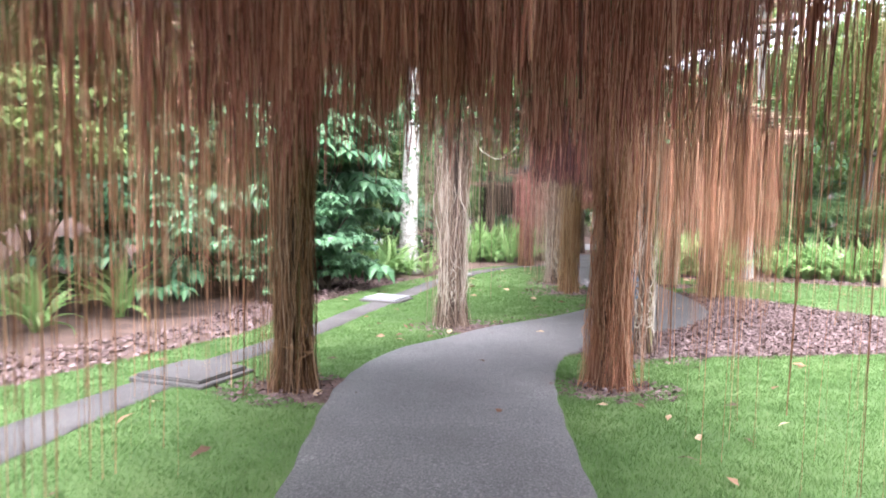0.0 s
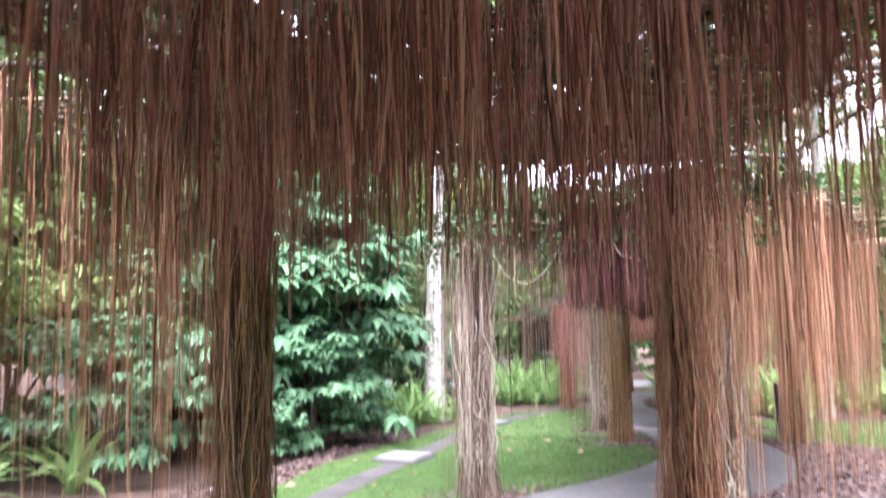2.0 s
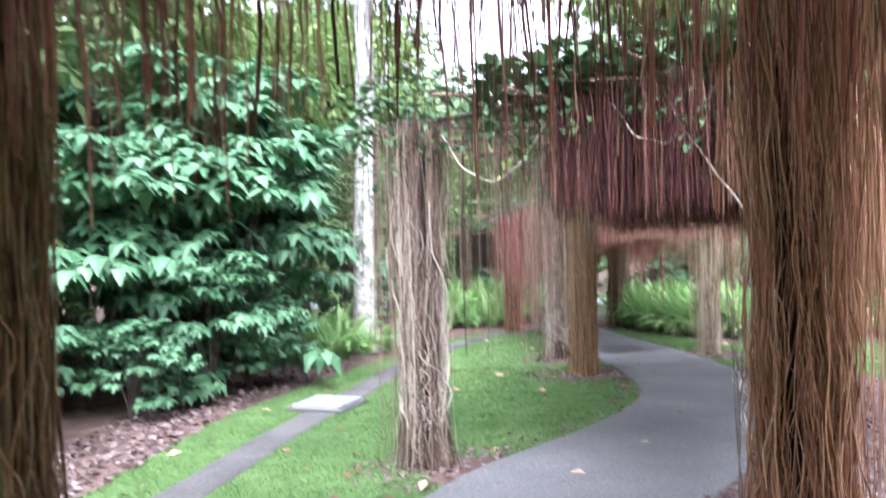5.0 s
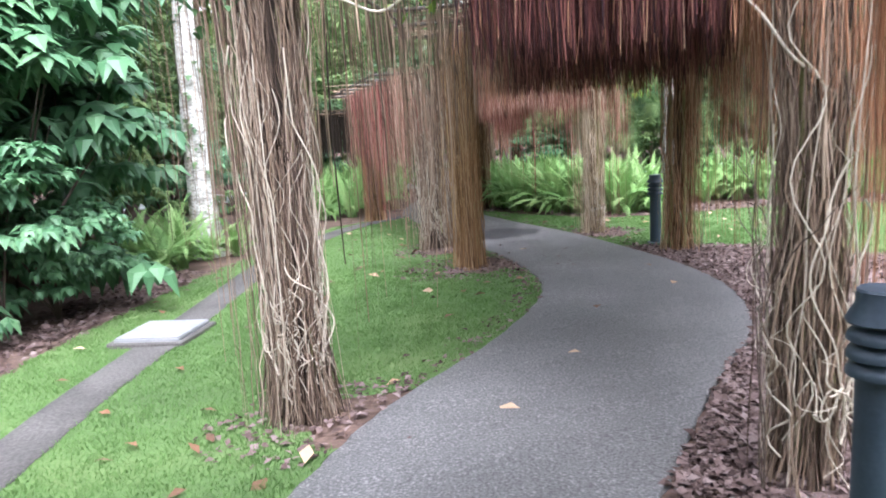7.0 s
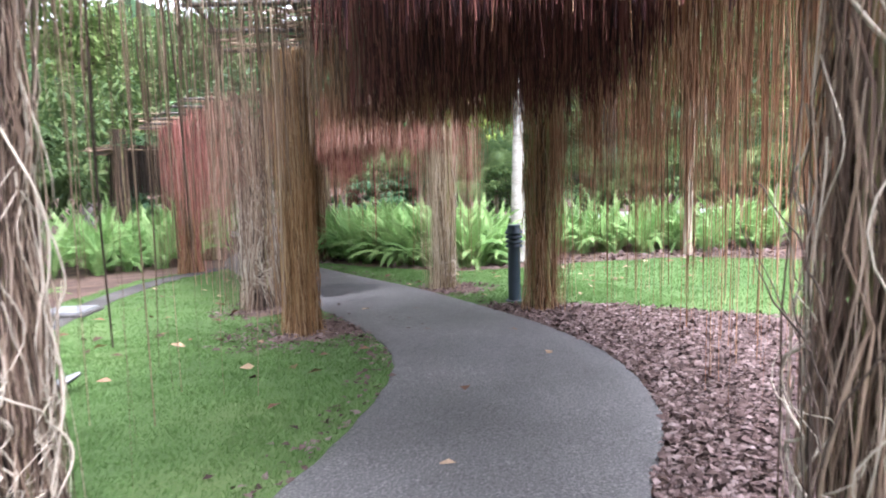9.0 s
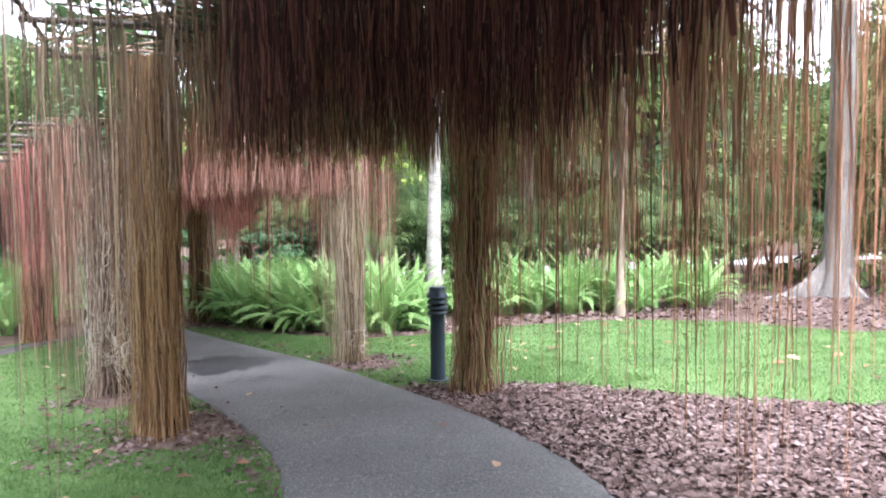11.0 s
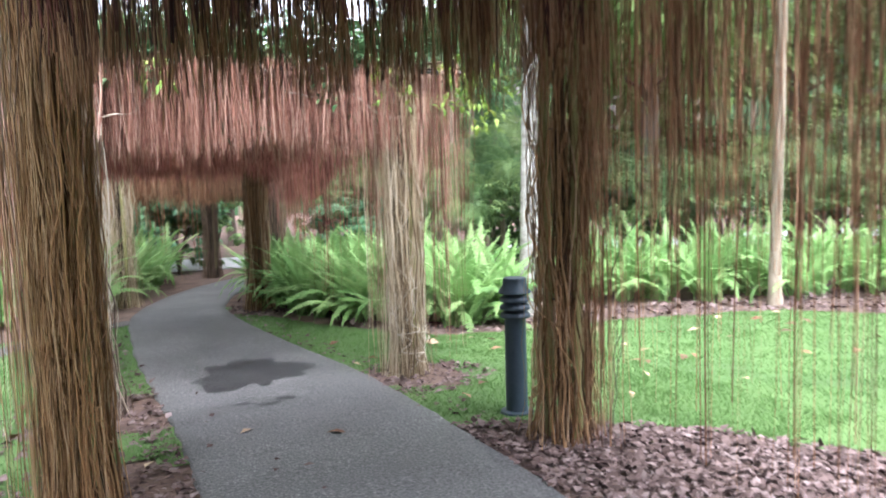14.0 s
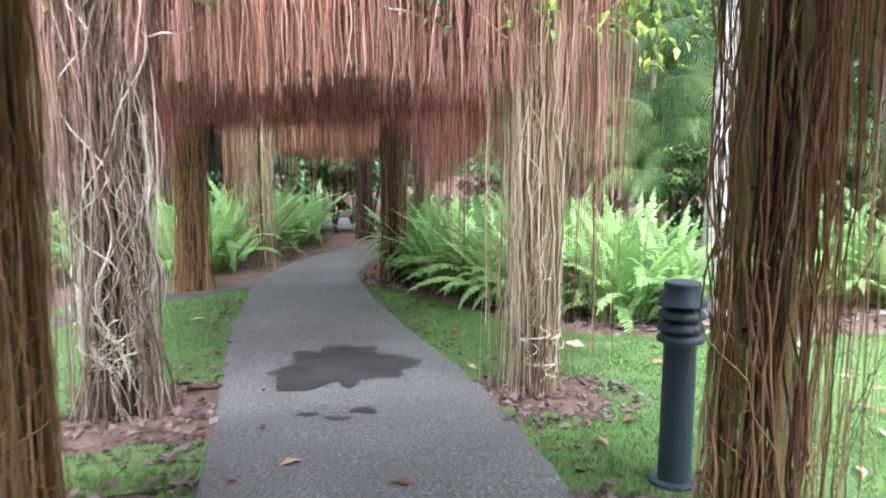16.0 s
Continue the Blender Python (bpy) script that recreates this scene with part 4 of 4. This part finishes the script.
fern_bed([(5.3, 20.6), (6.2, 19.0), (7.2, 18.6), (7.6, 20.5), (7, 22.5), (5.5, 24), (5.0, 22.6)], 0.36, 1.0, "bright green sword fern in a dense bed", 34)
fern_bed([(8.3, 19.2), (10.4, 18.2), (12.2, 16.9), (13.2, 17.8), (11.4, 19.6), (8.6, 20.6)], 0.47, 0.95, "green sword fern in the bed behind the lawn")
fern_bed([(0.0, 22.2), (2.4, 22.6), (2.9, 23.7), (3.3, 25), (4.6, 27.4), (4.4, 30), (2, 28), (0, 25)], 0.66, 1.1, "lush green sword fern beside the path")
fern_bed([(-1.9, 17.9), (-0.9, 17.7), (-0.6, 18.3), (-1.8, 18.9)], 0.55, 0.85, "green fern at the foot of the pale trunk")
fern_bed([(-8.0, 7), (-5.6, 7), (-4.4, 9.5), (-4.2, 12), (-7, 12)], 1.2, 0.9, "green fern in the shady shrub bed")


for x, y, k in ((-1.15, 17.6, 0.95), (-1.45, 17.2, 0.9), (-1.75, 17.7, 1.0), (-1.3, 18.2, 0.9), (-0.4, 18.5, 0.8)):
    fern(x, y, k, "lush green fern clump beside the pale trunk", 30)


# ---- trees, palms and shrubs ----
def trunk_mesh(h, r0, r1, flare, material, lean=0.0, sides=14, seed=0, decay=0.28, rings=0.0):
    r = np.random.default_rng(seed)
    K = 150 if rings else 22
    t = np.linspace(0, 1, K) ** 1.4
    z = t * h - 0.1
    rad = r0 + (r1 - r0) * t + flare * np.exp(-np.maximum(z, 0) / decay)
    if rings:
        rad = rad * (1 + 0.05 * (np.sin(z * 2 * np.pi / rings) > 0.8))
    pts = np.stack([lean * t * h + 0.03 * np.sin(t * 9 + seed), 0.03 * np.cos(t * 7 + seed), z], -1)
    v, f = strands(pts[None], rad[None], sides)
    v = v + r.normal(0, r0 * 0.02, v.shape)
    return np_mesh("trunk", v, f, material)


def crown_mesh(n, radius, tall, size, seed, material, clumps=26):
    r = np.random.default_rng(seed)
    c = r.normal(size=(clumps, 3))
    c = c / np.linalg.norm(c, axis=1, keepdims=True) * (r.random((clumps, 1)) ** 0.45) * np.array([radius, radius, tall])
    k = r.integers(0, clumps, n)
    d = r.normal(size=(n, 3))
    d /= np.linalg.norm(d, axis=1, keepdims=True)
    pos = c[k] + d * (r.random((n, 1)) ** 0.5) * radius * 0.42 * np.array([1, 1, 0.7])
    L = size * r.uniform(0.6, 1.3, n)
    dd = d + np.array([0, 0, -0.35])
    v, f = leaves(pos, dd, r.normal(0, 0.4, (n, 3)) + np.array([0, 0, 1.0]), L, L * 0.5, 0.2, 0.2, True)
    return np_mesh("crown", v, f, material, False)


def limb_meshes(clumps, radius, tall, seed, material, down):
    r = np.random.default_rng(seed)
    K = 6
    c = r.normal(size=(clumps, 3))
    c = c / np.linalg.norm(c, axis=1, keepdims=True) * np.array([radius, radius, tall]) * 0.8
    t = np.linspace(0, 1, K)
    start = np.array([0, 0, -down])
    paths = start + (c - start)[:, None, :] * t[None, :, None] ** np.array([1.3, 1.3, 0.8]) + r.normal(0, 0.05, (clumps, K, 3))
    out = []
    for q in paths:
        v, f = strands(q[None], np.linspace(0.06, 0.015, K)[None], 5)
        out.append(np_mesh("limb", v, f, material))
    return out


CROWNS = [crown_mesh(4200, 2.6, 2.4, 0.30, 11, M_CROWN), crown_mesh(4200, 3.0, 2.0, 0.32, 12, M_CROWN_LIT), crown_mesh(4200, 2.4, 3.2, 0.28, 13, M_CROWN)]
BOUGHS = [limb_meshes(6, 2.6, 2.4, 21, M_BROWN_BARK, 2.2), limb_meshes(6, 3.0, 2.0, 22, M_BROWN_BARK, 2.0), limb_meshes(6, 2.4, 3.2, 23, M_BROWN_BARK, 3.0)]
TRUNKS = [trunk_mesh(8, 0.16, 0.09, 0.08, M_BROWN_BARK, 0.01, seed=31), trunk_mesh(8, 0.12, 0.07, 0.05, M_TAN_BARK, -0.01, seed=32), trunk_mesh(8, 0.22, 0.12, 0.12, M_GREY_BARK, 0.0, seed=33)]


def tree(x, y, h, spread, kind, bark, label):
    ob = empty("tree", x, y, rz=float(rng.uniform(0, 360)))
    tagged(ob, label, "tree", group="trees round the garden")
    put("trunk", TRUNKS[bark], ob, m=Matrix.Diagonal((1, 1, h / 8, 1)))
    up = pose(0, 0, h)
    s = Matrix.Diagonal((spread, spread, spread, 1))
    put("crown", CROWNS[kind], ob, m=up @ s)
    for limb in BOUGHS[kind]:
        put("limb", limb, ob, m=up @ s)


def shrub_mesh(n, radius, tall, size, seed, material):
    """Drooping rosettes of broad leaves on a rounded, uneven bush."""
    r = np.random.default_rng(seed)
    heads = n // 7
    boughs = 22
    d = r.normal(size=(boughs, 3))
    d /= np.linalg.norm(d, axis=1, keepdims=True)
    d[:, 2] = np.abs(d[:, 2]) * np.sign(r.random(boughs) - 0.3)
    centre = d * np.array([radius, radius, tall]) * r.uniform(0.6, 1.0, (boughs, 1))
    pick = r.integers(0, boughs, heads)
    d = d[pick]
    puff = r.normal(size=(heads, 3))
    puff[:, 2] = np.abs(puff[:, 2]) * 0.5
    c = centre[pick] + puff * radius * 0.17
    c[:, 2] += tall
    c[:, 2] = np.maximum(c[:, 2], 0.12)
    a = np.tile(np.arange(7) * 2 * np.pi / 7, heads) + np.repeat(r.random(heads) * 6, 7)
    dd = np.stack([np.cos(a), np.sin(a), -0.55 + 0.3 * r.normal(size=len(a))], -1) + np.repeat(d, 7, axis=0) * 0.5
    L = size * r.uniform(0.7, 1.2, len(a))
    v, f = leaves(np.repeat(c, 7, axis=0), dd, np.tile([0, 0, 1.0], (len(a), 1)), L, L * 0.5, 0.25, 0.15)
    return np_mesh("foliage", v, f, material, False)


def stem_meshes(n, radius, tall, seed):
    r = np.random.default_rng(seed)
    K = 6
    a = r.random(n) * 2 * np.pi
    t = np.linspace(0, 1, K)
    end = np.stack([np.cos(a) * radius * 0.8 * r.random(n), np.sin(a) * radius * 0.8 * r.random(n), tall * r.uniform(0.8, 1.9, n)], -1)
    paths = end[:, None, :] * t[None, :, None] ** np.array([1.4, 1.4, 1.0])
    out = []
    for q in paths:
        v, f = strands(q[None], np.linspace(0.03, 0.008, K)[None], 5)
        out.append(np_mesh("stem", v, f, M_BROWN_BARK))
    return out


SHRUBS = [(shrub_mesh(2600, 1.45, 1.9, 0.34, 41, M_SHRUB), stem_meshes(8, 1.45, 1.9, 51)),
          (shrub_mesh(2200, 1.3, 1.2, 0.22, 42, M_SHRUB), stem_meshes(8, 1.3, 1.2, 52)),
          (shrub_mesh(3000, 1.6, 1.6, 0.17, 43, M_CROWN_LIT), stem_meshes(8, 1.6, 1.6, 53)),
          (shrub_mesh(3000, 1.6, 1.7, 0.2, 44, M_CROWN), stem_meshes(8, 1.6, 1.7, 54))]


def shrub(x, y, kind, s, label):
    ob = empty("shrub", x, y, rz=float(rng.uniform(0, 360)))
    tagged(ob, label, "shrub", group="shrubs in the beds")
    m = Matrix.Diagonal((s, s, s, 1))
    put("foliage", SHRUBS[kind][0], ob, m=m)
    for stem in SHRUBS[kind][1]:
        put("stem", stem, ob, m=m)


shrub(-2.75, 15.3, 0, 1.12, "tall shrub with drooping glossy broad green leaves")
shrub(-3.6, 17.0, 0, 1.45, "tall shrub with drooping glossy broad green leaves")
shrub(-3.9, 13.6, 0, 0.95, "broad-leaved green shrub at the edge of the bed")
shrub(-2.2, 14.7, 1, 0.6, "low broad-leaved green shrub at the edge of the bed")
shrub(-2.5, 13.9, 0, 0.55, "low shrub with drooping glossy broad green leaves")
shrub(-3.4, 14.6, 0, 0.85, "tall shrub with drooping glossy broad green leaves")
shrub(-2.6, 16.6, 0, 1.0, "tall shrub with drooping glossy broad green leaves")
shrub(-3.3, 17.2, 1, 1.0, "broad-leaved green shrub behind the bed edge")
shrub(-3.2, 13.0, 1, 0.55, "low broad-leaved green shrub at the edge of the bed")
for x, y, k, s in ((-4.6, 11.5, 1, 1.0), (-5.0, 18.0, 3, 1.3), (-6.4, 17.0, 3, 1.4), (-4.4, 20.4, 3, 1.4), (-6.2, 20.0, 3, 1.5), (-2.4, 19.8, 3, 0.9), (-4.6, 16.4, 3, 1.1), (-5.2, 13.8, 3, 1.0), (-6.2, 9.5, 2, 1.1), (-7.2, 6.5, 1, 1.1), (-5.4, 15.5, 1, 1.2), (-6.6, 12.5, 3, 1.3), (-4.0, 18.5, 3, 1.2), (-1.6, 21.0, 1, 1.1), (-2.8, 22.5, 3, 1.3),
                   (-9, 9, 3, 1.4), (-8.6, 12.6, 3, 1.3), (-7.4, 10.4, 3, 1.1), (-10.2, 11.4, 3, 1.4), (-9.8, 6.4, 3, 1.4), (-11, 8.5, 3, 1.5), (-8.0, 14.6, 3, 1.3), (-6.2, 7.9, 3, 0.8), (-8, 4, 2, 1.2), (-7.6, 1, 1, 1.2), (-9.5, 3, 3, 1.3), (-0.6, 27.0, 3, 1.0), (3.5, 31, 3, 1.3), (8.5, 31.5, 3, 1.0), (4.6, 30.2, 1, 0.9), (5.6, 31.2, 3, 0.9), (3.2, 30.0, 1, 1.0), (11.0, 29.0, 3, 1.0), (7.2, 23.6, 1, 0.8), (7.8, 25.2, 3, 1.0)):
    shrub(x, y, k, s, "dense green shrub in the shady bed")
for x, y, s in ((9.0, 21.2, 0.6), (10.6, 20.7, 0.6), (12.2, 20.0, 0.6), (13.8, 19.2, 0.6), (15.6, 18.8, 0.6), (11.0, 23.0, 0.9), (13.4, 22.0, 0.9), (16.0, 21.0, 0.9), (18.0, 19.0, 0.9)):
    shrub(x, y, 3, s, "dense green shrub filling the ground behind the ferns")
for i, a in enumerate(np.linspace(-8, 62, 17)):
    d = 19.5 + 3.0 * float(rng.random())
    x, y = 3 + d * math.sin(radians(a)) * 1.05, 7 + d * math.cos(radians(a))
    if x > 8.6 and y > 14:
        shrub(float(x), float(y), (2, 3, 1)[i % 3], 1.0 + 0.5 * float(rng.random()), "green thicket behind the fern bed")

# woods all round, nearest rows thinner; those behind the start are unseen, added for shade
spots = []
for ring_r, count, h in ((17, 12, 5.5), (23, 22, 6.5), (31, 30, 8.0), (40, 34, 9.5)):
    for i in range(count):
        a = 2 * np.pi * (i + rng.uniform(-0.3, 0.3)) / count
        x, y = 2 + ring_r * math.sin(a) * 1.0, 9 + ring_r * math.cos(a)
        spots.append((float(x), float(y), h * float(rng.uniform(0.8, 1.2))))
for i, (x, y, h) in enumerate(spots):
    if -3.0 < x < 11.5 and 0 < y < 34 or (8 < x < 14 and 9 < y < 18) or (y < 5 and math.hypot(x - 2, y - 9) < 20):
        continue
    bearing = math.degrees(math.atan2(x - 0.3, y - 5.0))
    if 3 < bearing < 22 or 52 < bearing < 60:
        h = min(h, 0.135 * math.hypot(x - 0.5, y - 6.0))
    # right-hand trees always take the brighter crown, lit by its colour
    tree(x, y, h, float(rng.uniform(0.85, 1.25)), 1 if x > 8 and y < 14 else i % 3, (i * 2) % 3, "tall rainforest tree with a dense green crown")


for x, y, h, k in ((-0.5, 29.5, 2.6, 0), (1.6, 32.5, 2.8, 2), (-3.2, 27.0, 3.6, 0), (4.2, 34.0, 3.0, 1), (-5.2, 31.0, 4.4, 2), (3.9, 31.0, 4.2, 2), (5.2, 39.5, 6.4, 0), (7.4, 39.0, 6.6, 2)):
    tree(x, y, h, 0.8, k, 0, "low dense green tree behind the fern bed")


def pale_trunk(x, y, h, r, flare, material, label, lean=0.0, seed=3, decay=0.28, rings=0.0):
    ob = empty("tree", x, y)
    tagged(ob, label, "tree")
    put("trunk", trunk_mesh(h, r, r * 0.7, flare, material, lean, 18, seed, decay, rings), ob)
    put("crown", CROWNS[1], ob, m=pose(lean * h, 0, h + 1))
    for limb in BOUGHS[1]:
        put("limb", limb, ob, m=pose(lean * h, 0, h + 1))
    return ob


white_tree = pale_trunk(-0.85, 18.9, 9.5, 0.22, 0.16, M_BIRCH, "white-barked tree with mossy flared base", 0.012)
n = 150
az, hz = rng.uniform(0, 2 * np.pi, n), rng.uniform(0.9, 6, n)
pos = np.stack([0.2 * np.cos(az) + 0.012 * hz, 0.2 * np.sin(az), hz], -1)
v, f = leaves(pos, np.stack([np.cos(az), np.sin(az), -0.4 + 0 * az], -1), np.tile([0, 0, 1.0], (n, 1)), rng.uniform(0.08, 0.2, n), rng.uniform(0.06, 0.13, n))
tagged(put("climber", np_mesh("climber", v, f, M_VINELEAF, False), white_tree, "sparse green climber leaves"), kind="stuff")
az = rng.uniform(0, 2 * np.pi, 520)
hz = 0.85 * rng.random(520) ** 1.7
rz = 0.215 + 0.16 * np.exp(-hz / 0.28)
pos = np.stack([rz * np.cos(az), rz * np.sin(az), hz], -1)
v, f = leaves(pos, np.stack([np.cos(az), np.sin(az), 0.5 + 0 * az], -1), np.tile([0, 0, 1.0], (520, 1)), rng.uniform(0.03, 0.07, 520), rng.uniform(0.03, 0.05, 520))
tagged(put("moss", np_mesh("moss", v, f, M_MOSS, False), white_tree, "brown-green moss at the foot of the trunk"), kind="stuff")
# crowns of kind 1 here carry the painted-in light as well
for x, y, h, k in ((-4.4, 25.5, 7.0, 1), (-5.6, 21.0, 6.5, 1), (-2.9, 29.5, 8.5, 1), (-2.2, 33.0, 9.0, 2), (-7.5, 16.5, 6.0, 0), (-8.5, 11.0, 6.5, 2)):
    tree(x, y, h, 1.15, k, 0, "tall rainforest tree with a dense green crown")
pale_trunk(7.75, 19.1, 9.5, 0.105, 0.085, M_WHITE_BARK, "slender pale ringed trunk with a swollen base", 0.01, 4, 0.6, 0.16)
pale_trunk(10.4, 17.6, 8.0, 0.07, 0.03, M_TAN_BARK, "thin tan tree trunk rising behind the lawn", 0.0, 5)
big_tree = pale_trunk(15.5, 16.8, 10.0, 0.27, 0.2, M_GREY_BARK, "thick grey tree trunk with buttressed base", 0.0, 6)
for az, reach, tall in ((150, 1.3, 0.9), (255, 0.7, 0.8), (20, 0.9, 0.8)):
    ca, sa = math.cos(radians(az)), math.sin(radians(az))
    bm = bmesh.new()
    ring = []
    for k, t in enumerate(np.linspace(0, 1, 8)):
        d, h, w = 0.15 + reach * t, tall * (1 - t) ** 2 + 0.03, 0.07 * (1 - t) + 0.03
        ring.append([bm.verts.new((ca * d - sa * q * w, sa * d + ca * q * w, z)) for q, z in ((-1, -0.2), (-0.6, h * 0.6), (0, h), (0.6, h * 0.6), (1, -0.2))])
    for p, q in zip(ring, ring[1:]):
        for k in range(4):
            bm.faces.new((p[k], p[k + 1], q[k + 1], q[k]))
    part("buttress", bm, M_GREY_BARK, big_tree)
pale_trunk(11.3, 32.0, 10.0, 0.2, 0.1, M_WHITE_BARK, "distant pale tree trunk beyond the ferns", 0.0, 8)
pale_trunk(8.4, 30.2, 10.0, 0.17, 0.1, M_WHITE_BARK, "distant pale tree trunk beyond the ferns", 0.0, 9)


def palm_frond(length, n=40, seed=0, leaf=0.36):
    r = np.random.default_rng(seed)
    t = np.linspace(0, 1, n)
    ang = radians(72) - 2.0 * t ** 1.2
    mid = np.stack([np.cumsum(np.cos(ang)) * length / n, 0 * t, np.cumsum(np.sin(ang)) * length / n], -1)
    d = np.gradient(mid, axis=0)
    d /= np.linalg.norm(d, axis=1, keepdims=True)
    sets = [strands(mid[None], np.linspace(0.014, 0.004, n)[None], 4)]
    vs, fs = [sets[0][0]], [sets[0][1]]
    o = len(vs[0])
    L = leaf * np.clip(np.sin(np.pi * (t * 0.85 + 0.12)), 0.1, 1)
    for s in (1, -1):
        out = np.array([0, s, 0.0]) * 0.8 + d * 0.45
        half = d * 0.0085
        m1 = mid + out * L[:, None] * 0.55 + np.array([0, 0, 0.03])
        m2 = mid + out * L[:, None] + np.array([0, 0, -1.0]) * L[:, None] * 0.85 + r.normal(0, 0.01, mid.shape)
        v = np.stack([mid - half, mid + half, m1 + half, m1 - half, m2 + half * 0.2, m2 - half * 0.2], 1).reshape(-1, 3)
        i = np.arange(n)[:, None] * 6
        f = np.concatenate([i + np.array([[0, 1, 2, 3]]), i + np.array([[3, 2, 4, 5]])])
        vs.append(v)
        fs.append(f + o)
        o += len(v)
    return np_mesh("frond", np.concatenate(vs), np.concatenate(fs), M_PALM)


PALM_FRONDS = [palm_frond(2.0, seed=1), palm_frond(1.6, seed=2), palm_frond(2.3, seed=3)]


def palm(x, y, h, n, s, label, stems=3):
    ob = empty("palm", x, y)
    tagged(ob, label, "palm", group="feathery palms behind the ferns")
    for i in range(stems):
        a = i * 2.1
        put("stem", trunk_mesh(h, 0.05, 0.04, 0.02, M_TAN_BARK, 0.06, 10, 60 + i), ob, m=pose(0.2 * math.cos(a), 0.2 * math.sin(a), 0, 0, 0, math.degrees(a)))
        for k in range(n):
            m = pose(0.3 * math.cos(a), 0.3 * math.sin(a), h * (0.55 + 0.45 * float(rng.random())), float(rng.normal(0, 10)), float(rng.uniform(-15, 35)), 360 * k / n + float(rng.normal(0, 15)) + i * 40)
            put("frond", PALM_FRONDS[int(rng.integers(3))], ob, m=m @ Matrix.Diagonal((s, s, s, 1)))


for x, y, h, n, s in ((8.5, 21.6, 1.6, 11, 0.85), (9.8, 21.6, 1.4, 10, 0.85), (9.2, 23.2, 2.9, 12, 0.95), (7.7, 22.6, 2.6, 11, 0.85), (8.3, 22.4, 3.4, 9, 0.9), (12.0, 20.6, 1.6, 7, 1.0), (14, 20, 1.8, 7, 1.0), (-3.0, 20.2, 1.6, 7, 1.0), (-6.5, 7.6, 1.2, 8, 1.0), (-5.6, 5.2, 0.8, 7, 0.8), (16.5, 19.5, 1.6, 7, 1.1)):
    palm(x, y, h, n, s, "clumping palm with arching feathery green fronds")

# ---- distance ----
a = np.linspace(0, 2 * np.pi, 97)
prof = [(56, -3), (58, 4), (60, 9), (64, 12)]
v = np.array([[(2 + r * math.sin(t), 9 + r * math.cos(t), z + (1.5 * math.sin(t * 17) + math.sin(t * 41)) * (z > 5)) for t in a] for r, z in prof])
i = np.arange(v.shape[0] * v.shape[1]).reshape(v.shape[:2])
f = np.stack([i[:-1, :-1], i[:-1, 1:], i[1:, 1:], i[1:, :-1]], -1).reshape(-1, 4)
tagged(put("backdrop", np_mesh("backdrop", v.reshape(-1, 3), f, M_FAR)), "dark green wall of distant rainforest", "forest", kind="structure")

# ---- single fallen leaves on lawn and path ----
LEAF_MESHES = []
for k in range(4):
    v, f = leaves(np.zeros((1, 3)), np.array([[1.0, 0, 0.05]]), np.array([[0.1 * k, 0.2, 1.0]]), np.array([0.11 + 0.02 * k]), np.array([0.055 + 0.008 * k]), 0.08, 0.35)
    LEAF_MESHES.append(np_mesh("fallen_leaf", v, f, M_LEAF1, False))
spots = np.concatenate([scatter(LAWN_LEFT, 2.2, (-4, 4, 4, 20)), scatter(LAWN_RIGHT, 1.2, (1, 4, 6, 9)), scatter(LAWN_FAR, 1.6, (4, 12, 10, 20))])
for x, y in spots[:220]:
    ob = put("fallen_leaf", LEAF_MESHES[int(rng.integers(4))], m=pose(float(x), float(y), float(ground_z(x, y)) + 0.035, float(rng.normal(0, 12)), float(rng.normal(0, 12)), float(rng.uniform(0, 360))))
    tagged(ob, "dry brown fallen leaf lying on the grass", "leaf", group="fallen leaves on the lawn")
for x, y in ((4.3, 13.9), (0.4, 8.2), (2.2, 11.0), (3.6, 14.4), (1.4, 10.1), (4.0, 15.6), (3.5, 15.9), (0.5, 6.2), (2.9, 12.2), (4.1, 12.9)):
    ob = put("fallen_leaf", LEAF_MESHES[int(rng.integers(4))], m=pose(x, y, float(ground_z(x, y)) + 0.034, 4, 5, float(rng.uniform(0, 360))))
    tagged(ob, "pale dry leaf lying on the asphalt", "leaf", group="fallen leaves on the path")
